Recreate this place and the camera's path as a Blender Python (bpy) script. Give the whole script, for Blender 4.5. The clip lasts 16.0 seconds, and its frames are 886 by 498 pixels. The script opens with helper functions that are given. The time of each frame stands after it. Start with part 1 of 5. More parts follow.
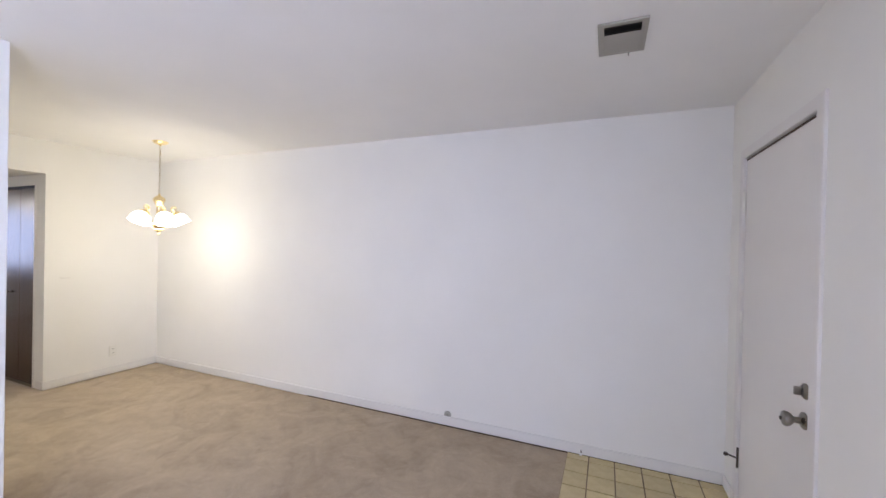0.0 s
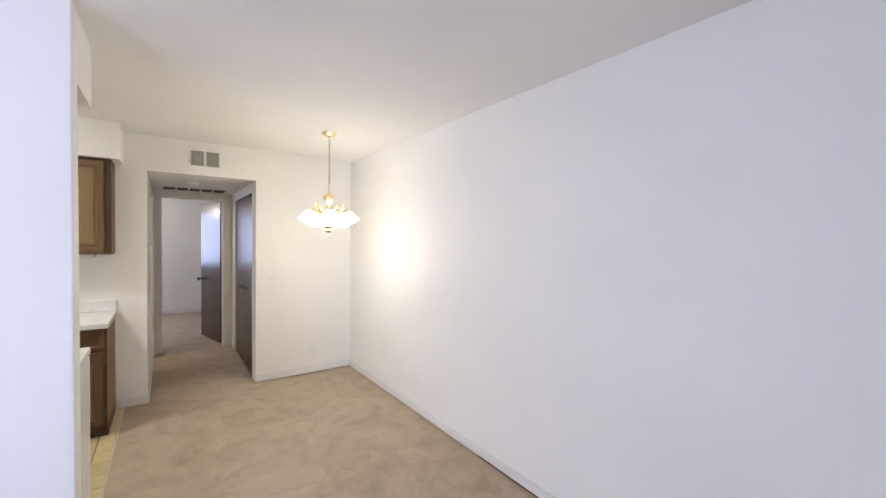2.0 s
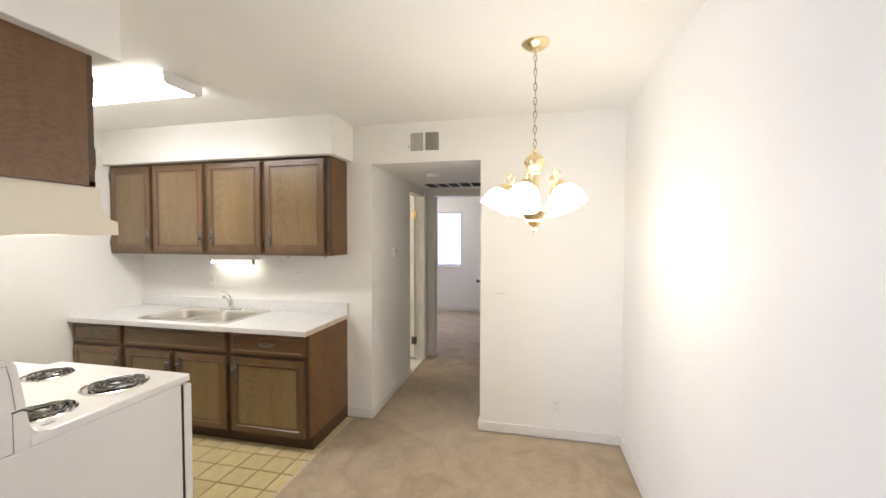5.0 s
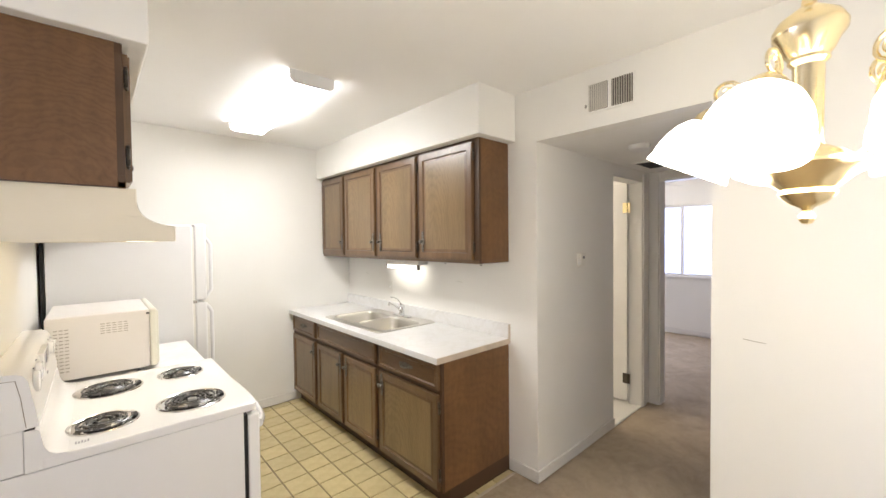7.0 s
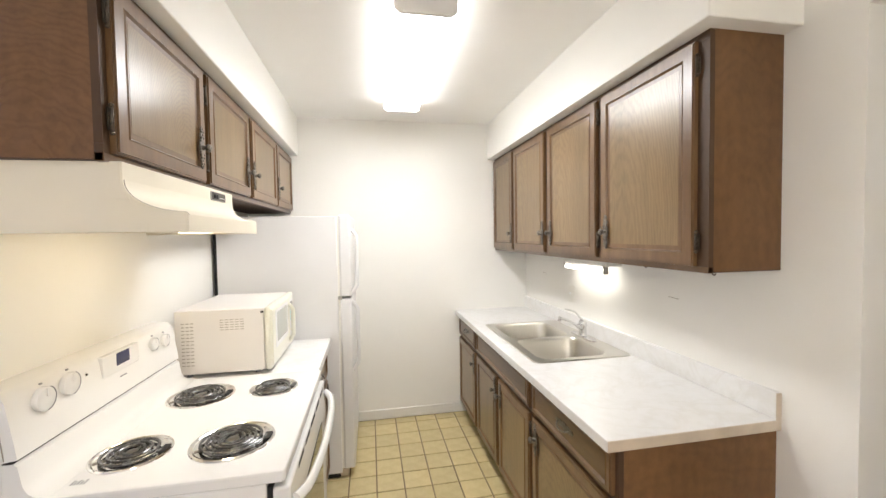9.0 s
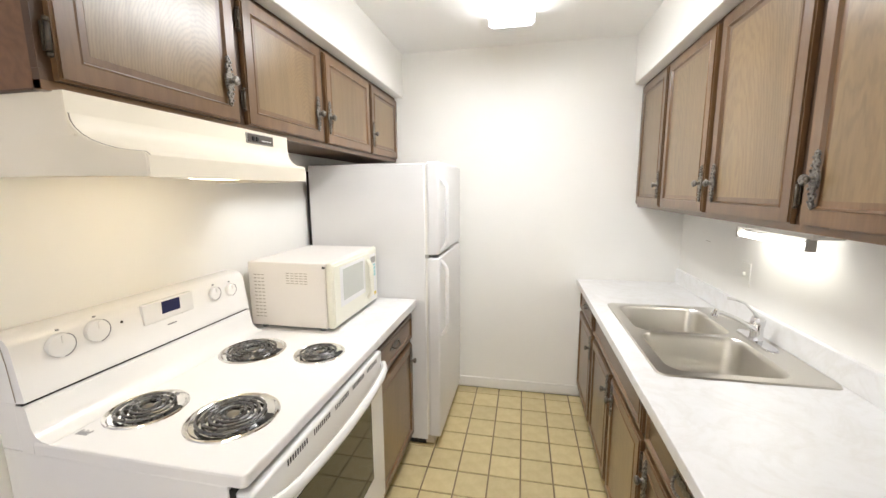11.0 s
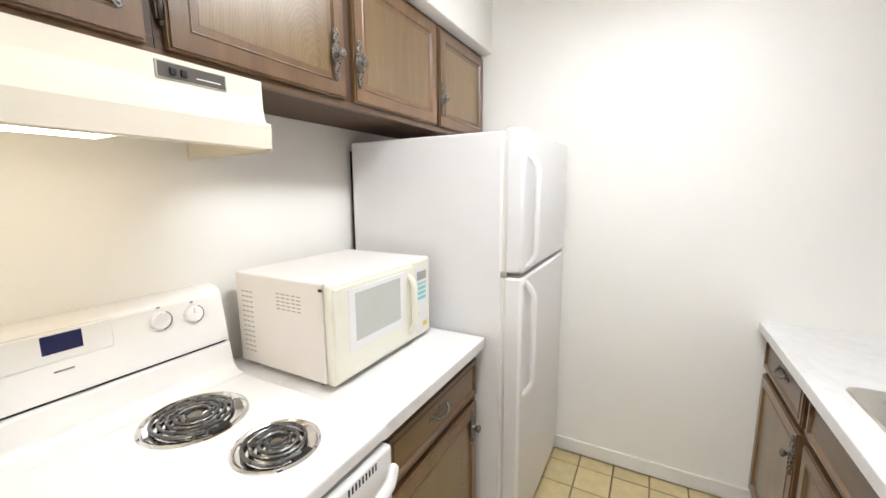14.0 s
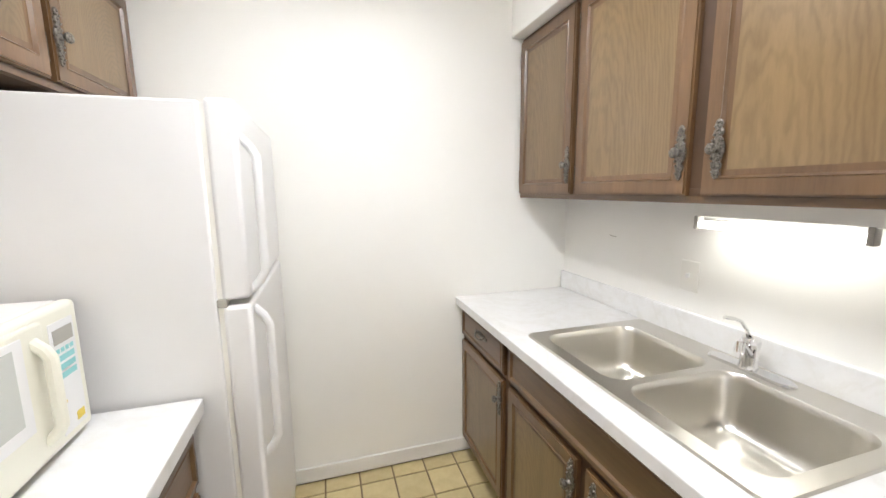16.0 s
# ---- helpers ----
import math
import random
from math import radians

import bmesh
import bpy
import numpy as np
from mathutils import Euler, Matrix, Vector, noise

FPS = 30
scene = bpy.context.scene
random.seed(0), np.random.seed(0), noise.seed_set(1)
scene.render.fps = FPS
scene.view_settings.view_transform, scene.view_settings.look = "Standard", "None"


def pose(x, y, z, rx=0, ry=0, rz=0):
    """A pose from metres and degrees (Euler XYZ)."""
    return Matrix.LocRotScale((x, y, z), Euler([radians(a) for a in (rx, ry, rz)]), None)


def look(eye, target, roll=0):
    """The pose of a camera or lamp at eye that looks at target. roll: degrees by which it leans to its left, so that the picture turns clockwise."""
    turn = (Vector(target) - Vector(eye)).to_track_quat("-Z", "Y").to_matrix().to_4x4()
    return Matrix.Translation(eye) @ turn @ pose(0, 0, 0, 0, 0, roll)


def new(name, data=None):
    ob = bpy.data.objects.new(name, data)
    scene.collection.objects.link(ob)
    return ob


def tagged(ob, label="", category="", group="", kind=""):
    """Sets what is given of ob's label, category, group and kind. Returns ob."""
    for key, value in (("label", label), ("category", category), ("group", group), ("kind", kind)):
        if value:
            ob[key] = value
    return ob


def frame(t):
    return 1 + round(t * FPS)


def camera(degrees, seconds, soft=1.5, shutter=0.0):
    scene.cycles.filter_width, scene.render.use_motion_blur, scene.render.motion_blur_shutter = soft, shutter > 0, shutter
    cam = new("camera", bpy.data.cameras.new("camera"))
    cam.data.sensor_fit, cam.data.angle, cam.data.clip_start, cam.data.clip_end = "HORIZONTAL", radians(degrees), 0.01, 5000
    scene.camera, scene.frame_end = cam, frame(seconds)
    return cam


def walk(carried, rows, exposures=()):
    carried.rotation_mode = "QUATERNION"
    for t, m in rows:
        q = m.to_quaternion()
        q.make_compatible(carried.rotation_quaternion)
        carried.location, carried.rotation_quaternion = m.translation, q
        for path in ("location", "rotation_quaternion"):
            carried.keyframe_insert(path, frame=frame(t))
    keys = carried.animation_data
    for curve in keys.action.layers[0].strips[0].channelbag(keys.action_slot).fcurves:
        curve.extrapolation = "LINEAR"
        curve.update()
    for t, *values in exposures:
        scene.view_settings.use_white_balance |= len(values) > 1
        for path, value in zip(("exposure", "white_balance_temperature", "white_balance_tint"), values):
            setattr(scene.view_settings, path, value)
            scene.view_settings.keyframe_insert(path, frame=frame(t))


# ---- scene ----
cam = camera(97.7, 16.0)
PATH = [
    (0, (1.071, 1.25, 1.5), (0.292, 3.092, 1.486), 1.3),
    (0.5, (0.967, 1.564, 1.508), (0.058, 3.345, 1.485), 1.1),
    (1, (0.811, 1.865, 1.534), (-0.358, 3.487, 1.498), 1.2),
    (1.5, (0.653, 2.157, 1.531), (-0.768, 3.563, 1.492), 1.2),
    (2, (0.443, 2.447, 1.526), (-1.183, 3.612, 1.479), 0.7),
    (2.5, (0.223, 2.698, 1.521), (-1.545, 3.631, 1.476), 0.5),
    (3, (-0.011, 2.927, 1.517), (-1.895, 3.597, 1.47), 0.4),
    (3.5, (-0.247, 3.141, 1.498), (-2.209, 3.527, 1.459), 0.2),
    (5.8, (-1.399, 3.693, 1.535), (-3.187, 2.798, 1.478), -0.3),
    (6, (-1.507, 3.705, 1.527), (-3.233, 2.694, 1.478), -0.4),
    (6.5, (-1.742, 3.72, 1.527), (-3.292, 2.457, 1.479), -0.5),
    (7, (-1.949, 3.681, 1.523), (-3.291, 2.199, 1.478), -0.6),
    (7.5, (-2.139, 3.587, 1.522), (-3.237, 1.916, 1.482), -0.7),
    (8, (-2.319, 3.466, 1.526), (-3.171, 1.657, 1.484), -0.8),
    (8.5, (-2.488, 3.303, 1.525), (-3.09, 1.397, 1.481), -0.9),
    (9, (-2.632, 3.143, 1.512), (-3.001, 1.179, 1.44), -0.9),
    (9.2, (-2.677, 3.085, 1.506), (-2.967, 1.109, 1.409), -0.8),
    (11.3, (-2.99, 2.668, 1.497), (-2.459, 0.766, 1.18), -0.6),
    (11.5, (-3.013, 2.623, 1.503), (-2.393, 0.748, 1.186), -0.7),
    (12, (-3.051, 2.503, 1.508), (-2.22, 0.71, 1.199), -0.5),
    (12.5, (-3.054, 2.399, 1.495), (-2.06, 0.691, 1.19), -0.6),
    (13, (-3.001, 2.264, 1.486), (-1.947, 0.593, 1.177), -0.4),
    (13.5, (-2.943, 2.134, 1.471), (-1.891, 0.461, 1.165), -0.4),
    (14, (-2.905, 1.997, 1.441), (-1.957, 0.262, 1.136), -0.4),
    (14.5, (-2.848, 1.89, 1.416), (-2.151, 0.04, 1.111), -0.4),
    (15, (-2.798, 1.812, 1.418), (-2.515, -0.144, 1.108), -0.4),
    (15.5, (-2.744, 1.767, 1.421), (-2.925, -0.202, 1.118), -0.5),
    (16, (-2.71, 1.789, 1.42), (-3.282, -0.103, 1.118), -0.6),
]
walk(cam, [(t, look(eye, target, roll)) for t, eye, target, roll in PATH], [(0, 0.52, 6420, 10), (2, 0.53, 6400, 10), (3.5, 0.57, 6700, 10), (6, 0.73, 6350, 10), (7.5, 0.79, 6450, 10), (9, 0.79, 6350, 10), (11.5, 0.78, 6150, 10), (14, 0.78, 6020, 10), (16, 0.80, 6050, 10)])


# ---- world and lights ----
world = bpy.data.worlds.new("sky")
scene.world = world
world.use_nodes = True
wn = world.node_tree
sky = wn.nodes.new("ShaderNodeTexSky")
sky.sky_type, sky.sun_disc = "NISHITA", False
sky.sun_elevation, sky.sun_rotation = radians(38), radians(200)
wn.nodes["Background"].inputs["Strength"].default_value = 0.12
wn.links.new(sky.outputs["Color"], wn.nodes["Background"].inputs["Color"])


def area(name, at, target, size, power, colour):
    data = bpy.data.lights.new(name, "AREA")
    data.shape, data.size, data.size_y = "RECTANGLE", size[0], size[1]
    data.energy, data.color = power, colour
    ob = new(name, data)
    ob.matrix_world = look(at, target)
    return ob


def point(name, at, radius, power, colour):
    data = bpy.data.lights.new(name, "POINT")
    data.shadow_soft_size, data.energy, data.color = radius, power, colour
    ob = new(name, data)
    ob.location = at
    return ob


DAY = (0.62, 0.69, 1.0)
area("living_window_light", (1.76, -0.85, 1.35), (-1.6, 0.2, 2.1), (2.1, 1.45), 76, DAY)
area("bedroom_window_light", (-8.68, 1.3, 1.48), (-6, 1.3, 1.2), (1.7, 1.05), 17, (0.60, 0.67, 1.0))
area("kitchen_tube_light", (-2.866, 1.12, 2.368), (-2.866, 1.12, 0), (0.22, 0.7), 5.2, (1.0, 0.99, 0.985)).data.spread = radians(166)
area("sink_tube_light", (-3.885, 1.03, 1.285), (-3.87, 1.03, 0.9), (0.42, 0.03), 0.28, (1.0, 0.95, 0.84))
area("hood_bulb_light", (-2.085, 1.741, 1.519), (-1.97, 1.741, 0.9), (0.13, 0.09), 0.34, (1.0, 0.85, 0.60))
CHX, CHY = -2.886, 3.605
for k in range(5):
    a = radians(56 + 72 * k)
    point("chandelier_bulb", (CHX + 0.11 * math.cos(a), CHY + 0.11 * math.sin(a), 1.64), 0.10, 1.5, (1.0, 0.91, 0.77))
# unseen source without a fixture, added to brighten bathroom and hall
point("unseen_bathroom_lamp", (-5.1, 1.0, 2.1), 0.1, 17, (1.0, 0.88, 0.74))
point("bedroom_fan_lamp", (-7.75, 1.62, 2.0), 0.06, 10, (1.0, 0.87, 0.70))


# ---- materials ----
def shader(name, colour, rough=0.5, metal=0.0, spec=0.5, coat=0.0):
    mat = bpy.data.materials.new(name)
    mat.use_nodes = True
    b = mat.node_tree.nodes["Principled BSDF"]
    b.inputs["Base Color"].default_value = (*colour, 1)
    b.inputs["Roughness"].default_value = rough
    b.inputs["Metallic"].default_value = metal
    b.inputs["Specular IOR Level"].default_value = spec
    b.inputs["Coat Weight"].default_value = coat
    return mat, mat.node_tree, b


def node(nt, kind, **values):
    n = nt.nodes.new(kind)
    for k, v in values.items():
        n.inputs[k].default_value = v
    return n


def coords(nt, scale=(1, 1, 1), space="Object", spin=0.0):
    tc = nt.nodes.new("ShaderNodeTexCoord")
    mp = nt.nodes.new("ShaderNodeMapping")
    mp.inputs["Scale"].default_value = scale
    mp.inputs["Rotation"].default_value = (0, 0, spin)
    nt.links.new(tc.outputs[space], mp.inputs["Vector"])
    return mp.outputs["Vector"]


def ramp(nt, fac, stops):
    r = nt.nodes.new("ShaderNodeValToRGB")
    while len(r.color_ramp.elements) < len(stops):
        r.color_ramp.elements.new(0.5)
    for e, (p, c) in zip(r.color_ramp.elements, stops):
        e.position, e.color = p, (*c, 1)
    nt.links.new(fac, r.inputs["Fac"])
    return r.outputs["Color"]


def bump(nt, b, height, strength, distance=0.002):
    n = node(nt, "ShaderNodeBump", Strength=strength, Distance=distance)
    nt.links.new(height, n.inputs["Height"])
    nt.links.new(n.outputs["Normal"], b.inputs["Normal"])


def mixed(nt, fac, a, b, mode="MIX"):
    n = nt.nodes.new("ShaderNodeMix")
    n.data_type, n.blend_type = "RGBA", mode
    if isinstance(fac, float):
        n.inputs[0].default_value = fac
    else:
        nt.links.new(fac, n.inputs[0])
    for sock, v in ((n.inputs[6], a), (n.inputs[7], b)):
        if isinstance(v, tuple):
            sock.default_value = (*v, 1)
        else:
            nt.links.new(v, sock)
    return n.outputs[2]


def paint(name, colour, rough, grain, strength, mottle=0.04):
    """Rolled wall paint: orange-peel relief and faint uneven tone."""
    mat, nt, b = shader(name, colour, rough, spec=0.4)
    v = coords(nt)
    big = node(nt, "ShaderNodeTexNoise", Scale=1.7, Detail=4.0)
    nt.links.new(v, big.inputs["Vector"])
    dark = tuple(c * (1 - mottle) for c in colour)
    nt.links.new(ramp(nt, big.outputs["Fac"], [(0.3, dark), (0.7, colour)]), b.inputs["Base Color"])
    fine = node(nt, "ShaderNodeTexNoise", Scale=grain, Detail=3.0, Roughness=0.6)
    nt.links.new(v, fine.inputs["Vector"])
    bump(nt, b, fine.outputs["Fac"], strength)
    return mat


def wood(name, light, dark, grain, rough=0.34, relief=0.14, gloss=0.45, figure=0.0, stretch=(5, 5, 2.4), bend=2.5):
    """Stained oak: stretched grain with cathedral figure; grain is the scale along x, y, z."""
    mat, nt, b = shader(name, light, rough, spec=0.5, coat=gloss)
    b.inputs["Coat Roughness"].default_value = 0.24
    info = nt.nodes.new("ShaderNodeObjectInfo")
    v = coords(nt, grain)
    add = nt.nodes.new("ShaderNodeVectorMath")
    add.operation = "MULTIPLY_ADD"
    comb = nt.nodes.new("ShaderNodeCombineXYZ")
    for k in "XYZ":
        nt.links.new(info.outputs["Random"], comb.inputs[k])
    nt.links.new(comb.outputs["Vector"], add.inputs[0])
    add.inputs[1].default_value = (37, 19, 53)
    nt.links.new(v, add.inputs[2])
    vec = add.outputs["Vector"]
    warp = node(nt, "ShaderNodeTexNoise", Scale=1.1, Detail=3.0)
    nt.links.new(vec, warp.inputs["Vector"])
    wave = node(nt, "ShaderNodeTexWave", Scale=1.6, Distortion=7.0, Detail=3.0)
    wave.inputs["Detail Scale"].default_value = 1.2
    nt.links.new(vec, wave.inputs["Vector"])
    fine = node(nt, "ShaderNodeTexNoise", Scale=9.0, Detail=6.0, Roughness=0.7)
    nt.links.new(vec, fine.inputs["Vector"])
    mid = tuple((p + q) / 2 for p, q in zip(light, dark))
    c1 = ramp(nt, wave.outputs["Fac"], [(0.1, mid), (0.75, light)])
    c2 = ramp(nt, fine.outputs["Fac"], [(0.34, dark), (0.62, light)])
    c3 = ramp(nt, warp.outputs["Fac"], [(0.3, dark), (0.7, light)])
    c = mixed(nt, 0.45, mixed(nt, 0.6, c1, c2), c3)
    if figure:
        # cathedral figure: stretched growth rings about a centre near the foot of each piece
        ring_at = coords(nt, stretch, "Generated")
        shift = nt.nodes.new("ShaderNodeVectorMath")
        shift.operation = "MULTIPLY_ADD"
        nt.links.new(comb.outputs["Vector"], shift.inputs[0])
        shift.inputs[1].default_value = (-2.2, -2.2, 1.4)
        off = nt.nodes.new("ShaderNodeVectorMath")
        off.operation = "ADD"
        off.inputs[1].default_value = (-1.4, -1.4, -0.4)
        nt.links.new(ring_at, shift.inputs[2])
        nt.links.new(shift.outputs["Vector"], off.inputs[0])
        rings = node(nt, "ShaderNodeTexWave", Scale=1.0, Distortion=bend, Detail=3.0)
        rings.wave_type, rings.rings_direction = "RINGS", "SPHERICAL"
        rings.inputs["Detail Scale"].default_value = 0.9
        nt.links.new(off.outputs["Vector"], rings.inputs["Vector"])
        c4 = ramp(nt, rings.outputs["Fac"], [(0.0, dark), (0.35, mid), (0.8, light)])
        c = mixed(nt, figure, c, c4)
    tone = node(nt, "ShaderNodeHueSaturation", Saturation=1.0)
    mr = node(nt, "ShaderNodeMapRange")
    mr.inputs["To Min"].default_value, mr.inputs["To Max"].default_value = 0.86, 1.14
    nt.links.new(info.outputs["Random"], mr.inputs["Value"])
    nt.links.new(mr.outputs["Result"], tone.inputs["Value"])
    nt.links.new(c, tone.inputs["Color"])
    nt.links.new(tone.outputs["Color"], b.inputs["Base Color"])
    if relief:
        bump(nt, b, fine.outputs["Fac"], relief, 0.001)
    return mat


def plain(name, colour, rough=0.4, metal=0.0, spec=0.5, grain=0.0, vary=0.05, scale=6.0):
    """A plain surface with a faint change of tone and, with grain, a fine relief."""
    mat, nt, b = shader(name, colour, rough, metal, spec)
    v = coords(nt)
    n = node(nt, "ShaderNodeTexNoise", Scale=scale, Detail=4.0)
    nt.links.new(v, n.inputs["Vector"])
    nt.links.new(ramp(nt, n.outputs["Fac"], [(0.3, tuple(c * (1 - vary) for c in colour)), (0.7, colour)]), b.inputs["Base Color"])
    mr = node(nt, "ShaderNodeMapRange")
    mr.inputs["To Min"].default_value, mr.inputs["To Max"].default_value = rough * 0.85, min(1, rough * 1.2)
    nt.links.new(n.outputs["Fac"], mr.inputs["Value"])
    nt.links.new(mr.outputs["Result"], b.inputs["Roughness"])
    if grain:
        f = node(nt, "ShaderNodeTexNoise", Scale=grain, Detail=3.0)
        nt.links.new(v, f.inputs["Vector"])
        bump(nt, b, f.outputs["Fac"], 0.15, 0.001)
    return mat


def glow(name, colour, strength, base=(0.85, 0.85, 0.82)):
    mat, nt, b = shader(name, base, 0.35)
    b.inputs["Emission Color"].default_value = (*colour, 1)
    b.inputs["Emission Strength"].default_value = strength
    return mat


def carpet_material():
    mat, nt, b = shader("cut_pile_carpet", (0.32, 0.24, 0.16), 1.0, spec=0.05)
    v = coords(nt)
    big = node(nt, "ShaderNodeTexNoise", Scale=2.2, Detail=6.0, Roughness=0.62, Distortion=1.4)
    mid = node(nt, "ShaderNodeTexNoise", Scale=9.0, Detail=7.0, Roughness=0.72, Distortion=1.1)
    fine = node(nt, "ShaderNodeTexNoise", Scale=210.0, Detail=2.0)
    for n in (big, mid, fine):
        nt.links.new(v, n.inputs["Vector"])
    c1 = ramp(nt, big.outputs["Fac"], [(0.34, (0.31, 0.236, 0.150)), (0.5, (0.49, 0.39, 0.268)), (0.66, (0.63, 0.515, 0.365))])
    c2 = ramp(nt, mid.outputs["Fac"], [(0.33, (0.34, 0.262, 0.172)), (0.67, (0.61, 0.495, 0.348))])
    c3 = ramp(nt, fine.outputs["Fac"], [(0.25, (0.26, 0.2, 0.14)), (0.75, (0.6, 0.49, 0.37))])
    nt.links.new(mixed(nt, 0.3, mixed(nt, 0.45, c1, c2), c3), b.inputs["Base Color"])
    b.inputs["Sheen Weight"].default_value = 0.15
    add = nt.nodes.new("ShaderNodeMath")
    add.operation = "ADD"
    nt.links.new(fine.outputs["Fac"], add.inputs[0])
    nt.links.new(mid.outputs["Fac"], add.inputs[1])
    bump(nt, b, add.outputs["Value"], 0.8, 0.006)
    return mat


def tile_material():
    mat, nt, b = shader("glazed_floor_tile", (0.62, 0.5, 0.24), 0.3)
    info = nt.nodes.new("ShaderNodeObjectInfo")
    v = coords(nt)
    n = node(nt, "ShaderNodeTexNoise", Scale=14.0, Detail=5.0, Roughness=0.65)
    nt.links.new(v, n.inputs["Vector"])
    c = ramp(nt, n.outputs["Fac"], [(0.3, (0.56, 0.45, 0.22)), (0.7, (0.67, 0.56, 0.31))])
    hs = node(nt, "ShaderNodeHueSaturation")
    mr = node(nt, "ShaderNodeMapRange")
    mr.inputs["To Min"].default_value, mr.inputs["To Max"].default_value = 0.92, 1.06
    nt.links.new(info.outputs["Random"], mr.inputs["Value"])
    nt.links.new(mr.outputs["Result"], hs.inputs["Value"])
    nt.links.new(c, hs.inputs["Color"])
    nt.links.new(hs.outputs["Color"], b.inputs["Base Color"])
    bump(nt, b, n.outputs["Fac"], 0.1, 0.002)
    return mat


def laminate_material():
    """White marble-pattern laminate with soft grey-tan veins."""
    mat, nt, b = shader("marble_laminate", (0.82, 0.8, 0.76), 0.3)
    v = coords(nt)
    warp = node(nt, "ShaderNodeTexNoise", Scale=3.2, Detail=6.0, Roughness=0.6, Distortion=1.6)
    nt.links.new(v, warp.inputs["Vector"])
    spot = node(nt, "ShaderNodeTexNoise", Scale=17.0, Detail=5.0, Roughness=0.6, Distortion=0.8)
    nt.links.new(v, spot.inputs["Vector"])
    vein = ramp(nt, warp.outputs["Fac"], [(0.44, (0.80, 0.79, 0.775)), (0.495, (0.735, 0.715, 0.68)), (0.55, (0.80, 0.79, 0.775))])
    blot = ramp(nt, spot.outputs["Fac"], [(0.34, (0.735, 0.72, 0.69)), (0.56, (0.80, 0.79, 0.775))])
    nt.links.new(mixed(nt, 0.45, vein, blot), b.inputs["Base Color"])
    return mat


def steel_material():
    mat, nt, b = shader("satin_steel", (0.66, 0.635, 0.58), 0.3, 1.0)
    v = coords(nt, (1, 2.5, 2.5))
    n = node(nt, "ShaderNodeTexNoise", Scale=5.0, Detail=3.0)
    nt.links.new(v, n.inputs["Vector"])
    mr = node(nt, "ShaderNodeMapRange")
    mr.inputs["To Min"].default_value, mr.inputs["To Max"].default_value = 0.24, 0.36
    nt.links.new(n.outputs["Fac"], mr.inputs["Value"])
    nt.links.new(mr.outputs["Result"], b.inputs["Roughness"])
    return mat


WALL = paint("wall_paint", (0.89, 0.872, 0.822), 0.62, 190, 0.10)
CEIL = paint("ceiling_paint", (0.91, 0.896, 0.862), 0.85, 110, 0.22)
TRIM = paint("trim_paint", (0.82, 0.80, 0.76), 0.4, 60, 0.05)
DOORW = paint("door_paint", (0.83, 0.80, 0.76), 0.42, 80, 0.04)
CARPET = carpet_material()
TILE = tile_material()
GROUT = plain("grout", (0.27, 0.20, 0.115), 0.95, grain=220, vary=0.25)
OAK_V = wood("stained_oak_upright", (0.195, 0.108, 0.047), (0.095, 0.050, 0.021), (9, 9, 0.9), 0.3)
OAK_H = wood("stained_oak_level", (0.185, 0.102, 0.044), (0.090, 0.047, 0.020), (9, 0.9, 9), 0.3)
OAK_P = wood("oak_panel", (0.252, 0.166, 0.076), (0.122, 0.074, 0.031), (4, 4, 0.5), 0.3, figure=0.22, stretch=(16, 16, 7.0), bend=7.0)
VENEER = wood("oak_veneer_end", (0.212, 0.103, 0.038), (0.098, 0.045, 0.016), (4, 7.0, 2.6), 0.5, 0.1, 0.04, 0.14, (2.6, 2.6, 4.2), 16.0)
PLY = wood("dark_plywood_end", (0.20, 0.098, 0.038), (0.095, 0.043, 0.016), (4, 9.0, 3.6), 0.5, 0.1, 0.04, 0.22, (5, 5, 9), 14.0)
# darker than the oak: carries the shade between doors and in gaps
GAP = plain("dark_frame_and_gap_shade", (0.085, 0.044, 0.020), 0.55, vary=0.3)
DOORDARK = wood("dark_door_veneer", (0.064, 0.030, 0.015), (0.050, 0.023, 0.011), (5, 5, 0.5), 0.24, 0.0, 0.0)
LAMINATE = laminate_material()
LAMEDGE = plain("laminate_edge", (0.66, 0.56, 0.44), 0.45, vary=0.2, scale=12)
ENAMEL = plain("white_enamel", (0.83, 0.82, 0.80), 0.16, vary=0.02)
APPLIANCE = plain("appliance_white", (0.82, 0.81, 0.80), 0.33, grain=420, vary=0.02)
MWCREAM = plain("microwave_casing", (0.83, 0.79, 0.745), 0.38, grain=300, vary=0.03)
MWFRONT = plain("microwave_front_plastic", (0.83, 0.81, 0.69), 0.3, vary=0.03)
HOODCREAM = plain("almond_enamel", (0.80, 0.735, 0.60), 0.5, vary=0.03)
CHROME = plain("chrome", (0.78, 0.78, 0.78), 0.08, 1.0, vary=0.05)
STEEL = steel_material()
CHAIN = plain("dull_brass", (0.40, 0.32, 0.19), 0.3, 0.9, vary=0.2)
BRASS = plain("polished_brass", (0.94, 0.79, 0.47), 0.22, 1.0, vary=0.08)
PEWTER = plain("antique_pewter", (0.13, 0.108, 0.082), 0.40, 0.75, grain=260, vary=0.6, scale=150)
PULLMETAL = plain("antique_silver", (0.30, 0.272, 0.232), 0.42, 0.8, grain=300, vary=0.78, scale=170)
DRIP = plain("drip_bowl_chrome", (0.82, 0.81, 0.79), 0.07, 1.0, vary=0.12, scale=30)
COIL = plain("burner_coil", (0.17, 0.166, 0.162), 0.26, 0.7, vary=0.25, scale=40)
BLACK = plain("black_void", (0.012, 0.011, 0.010), 0.6, vary=0.2)
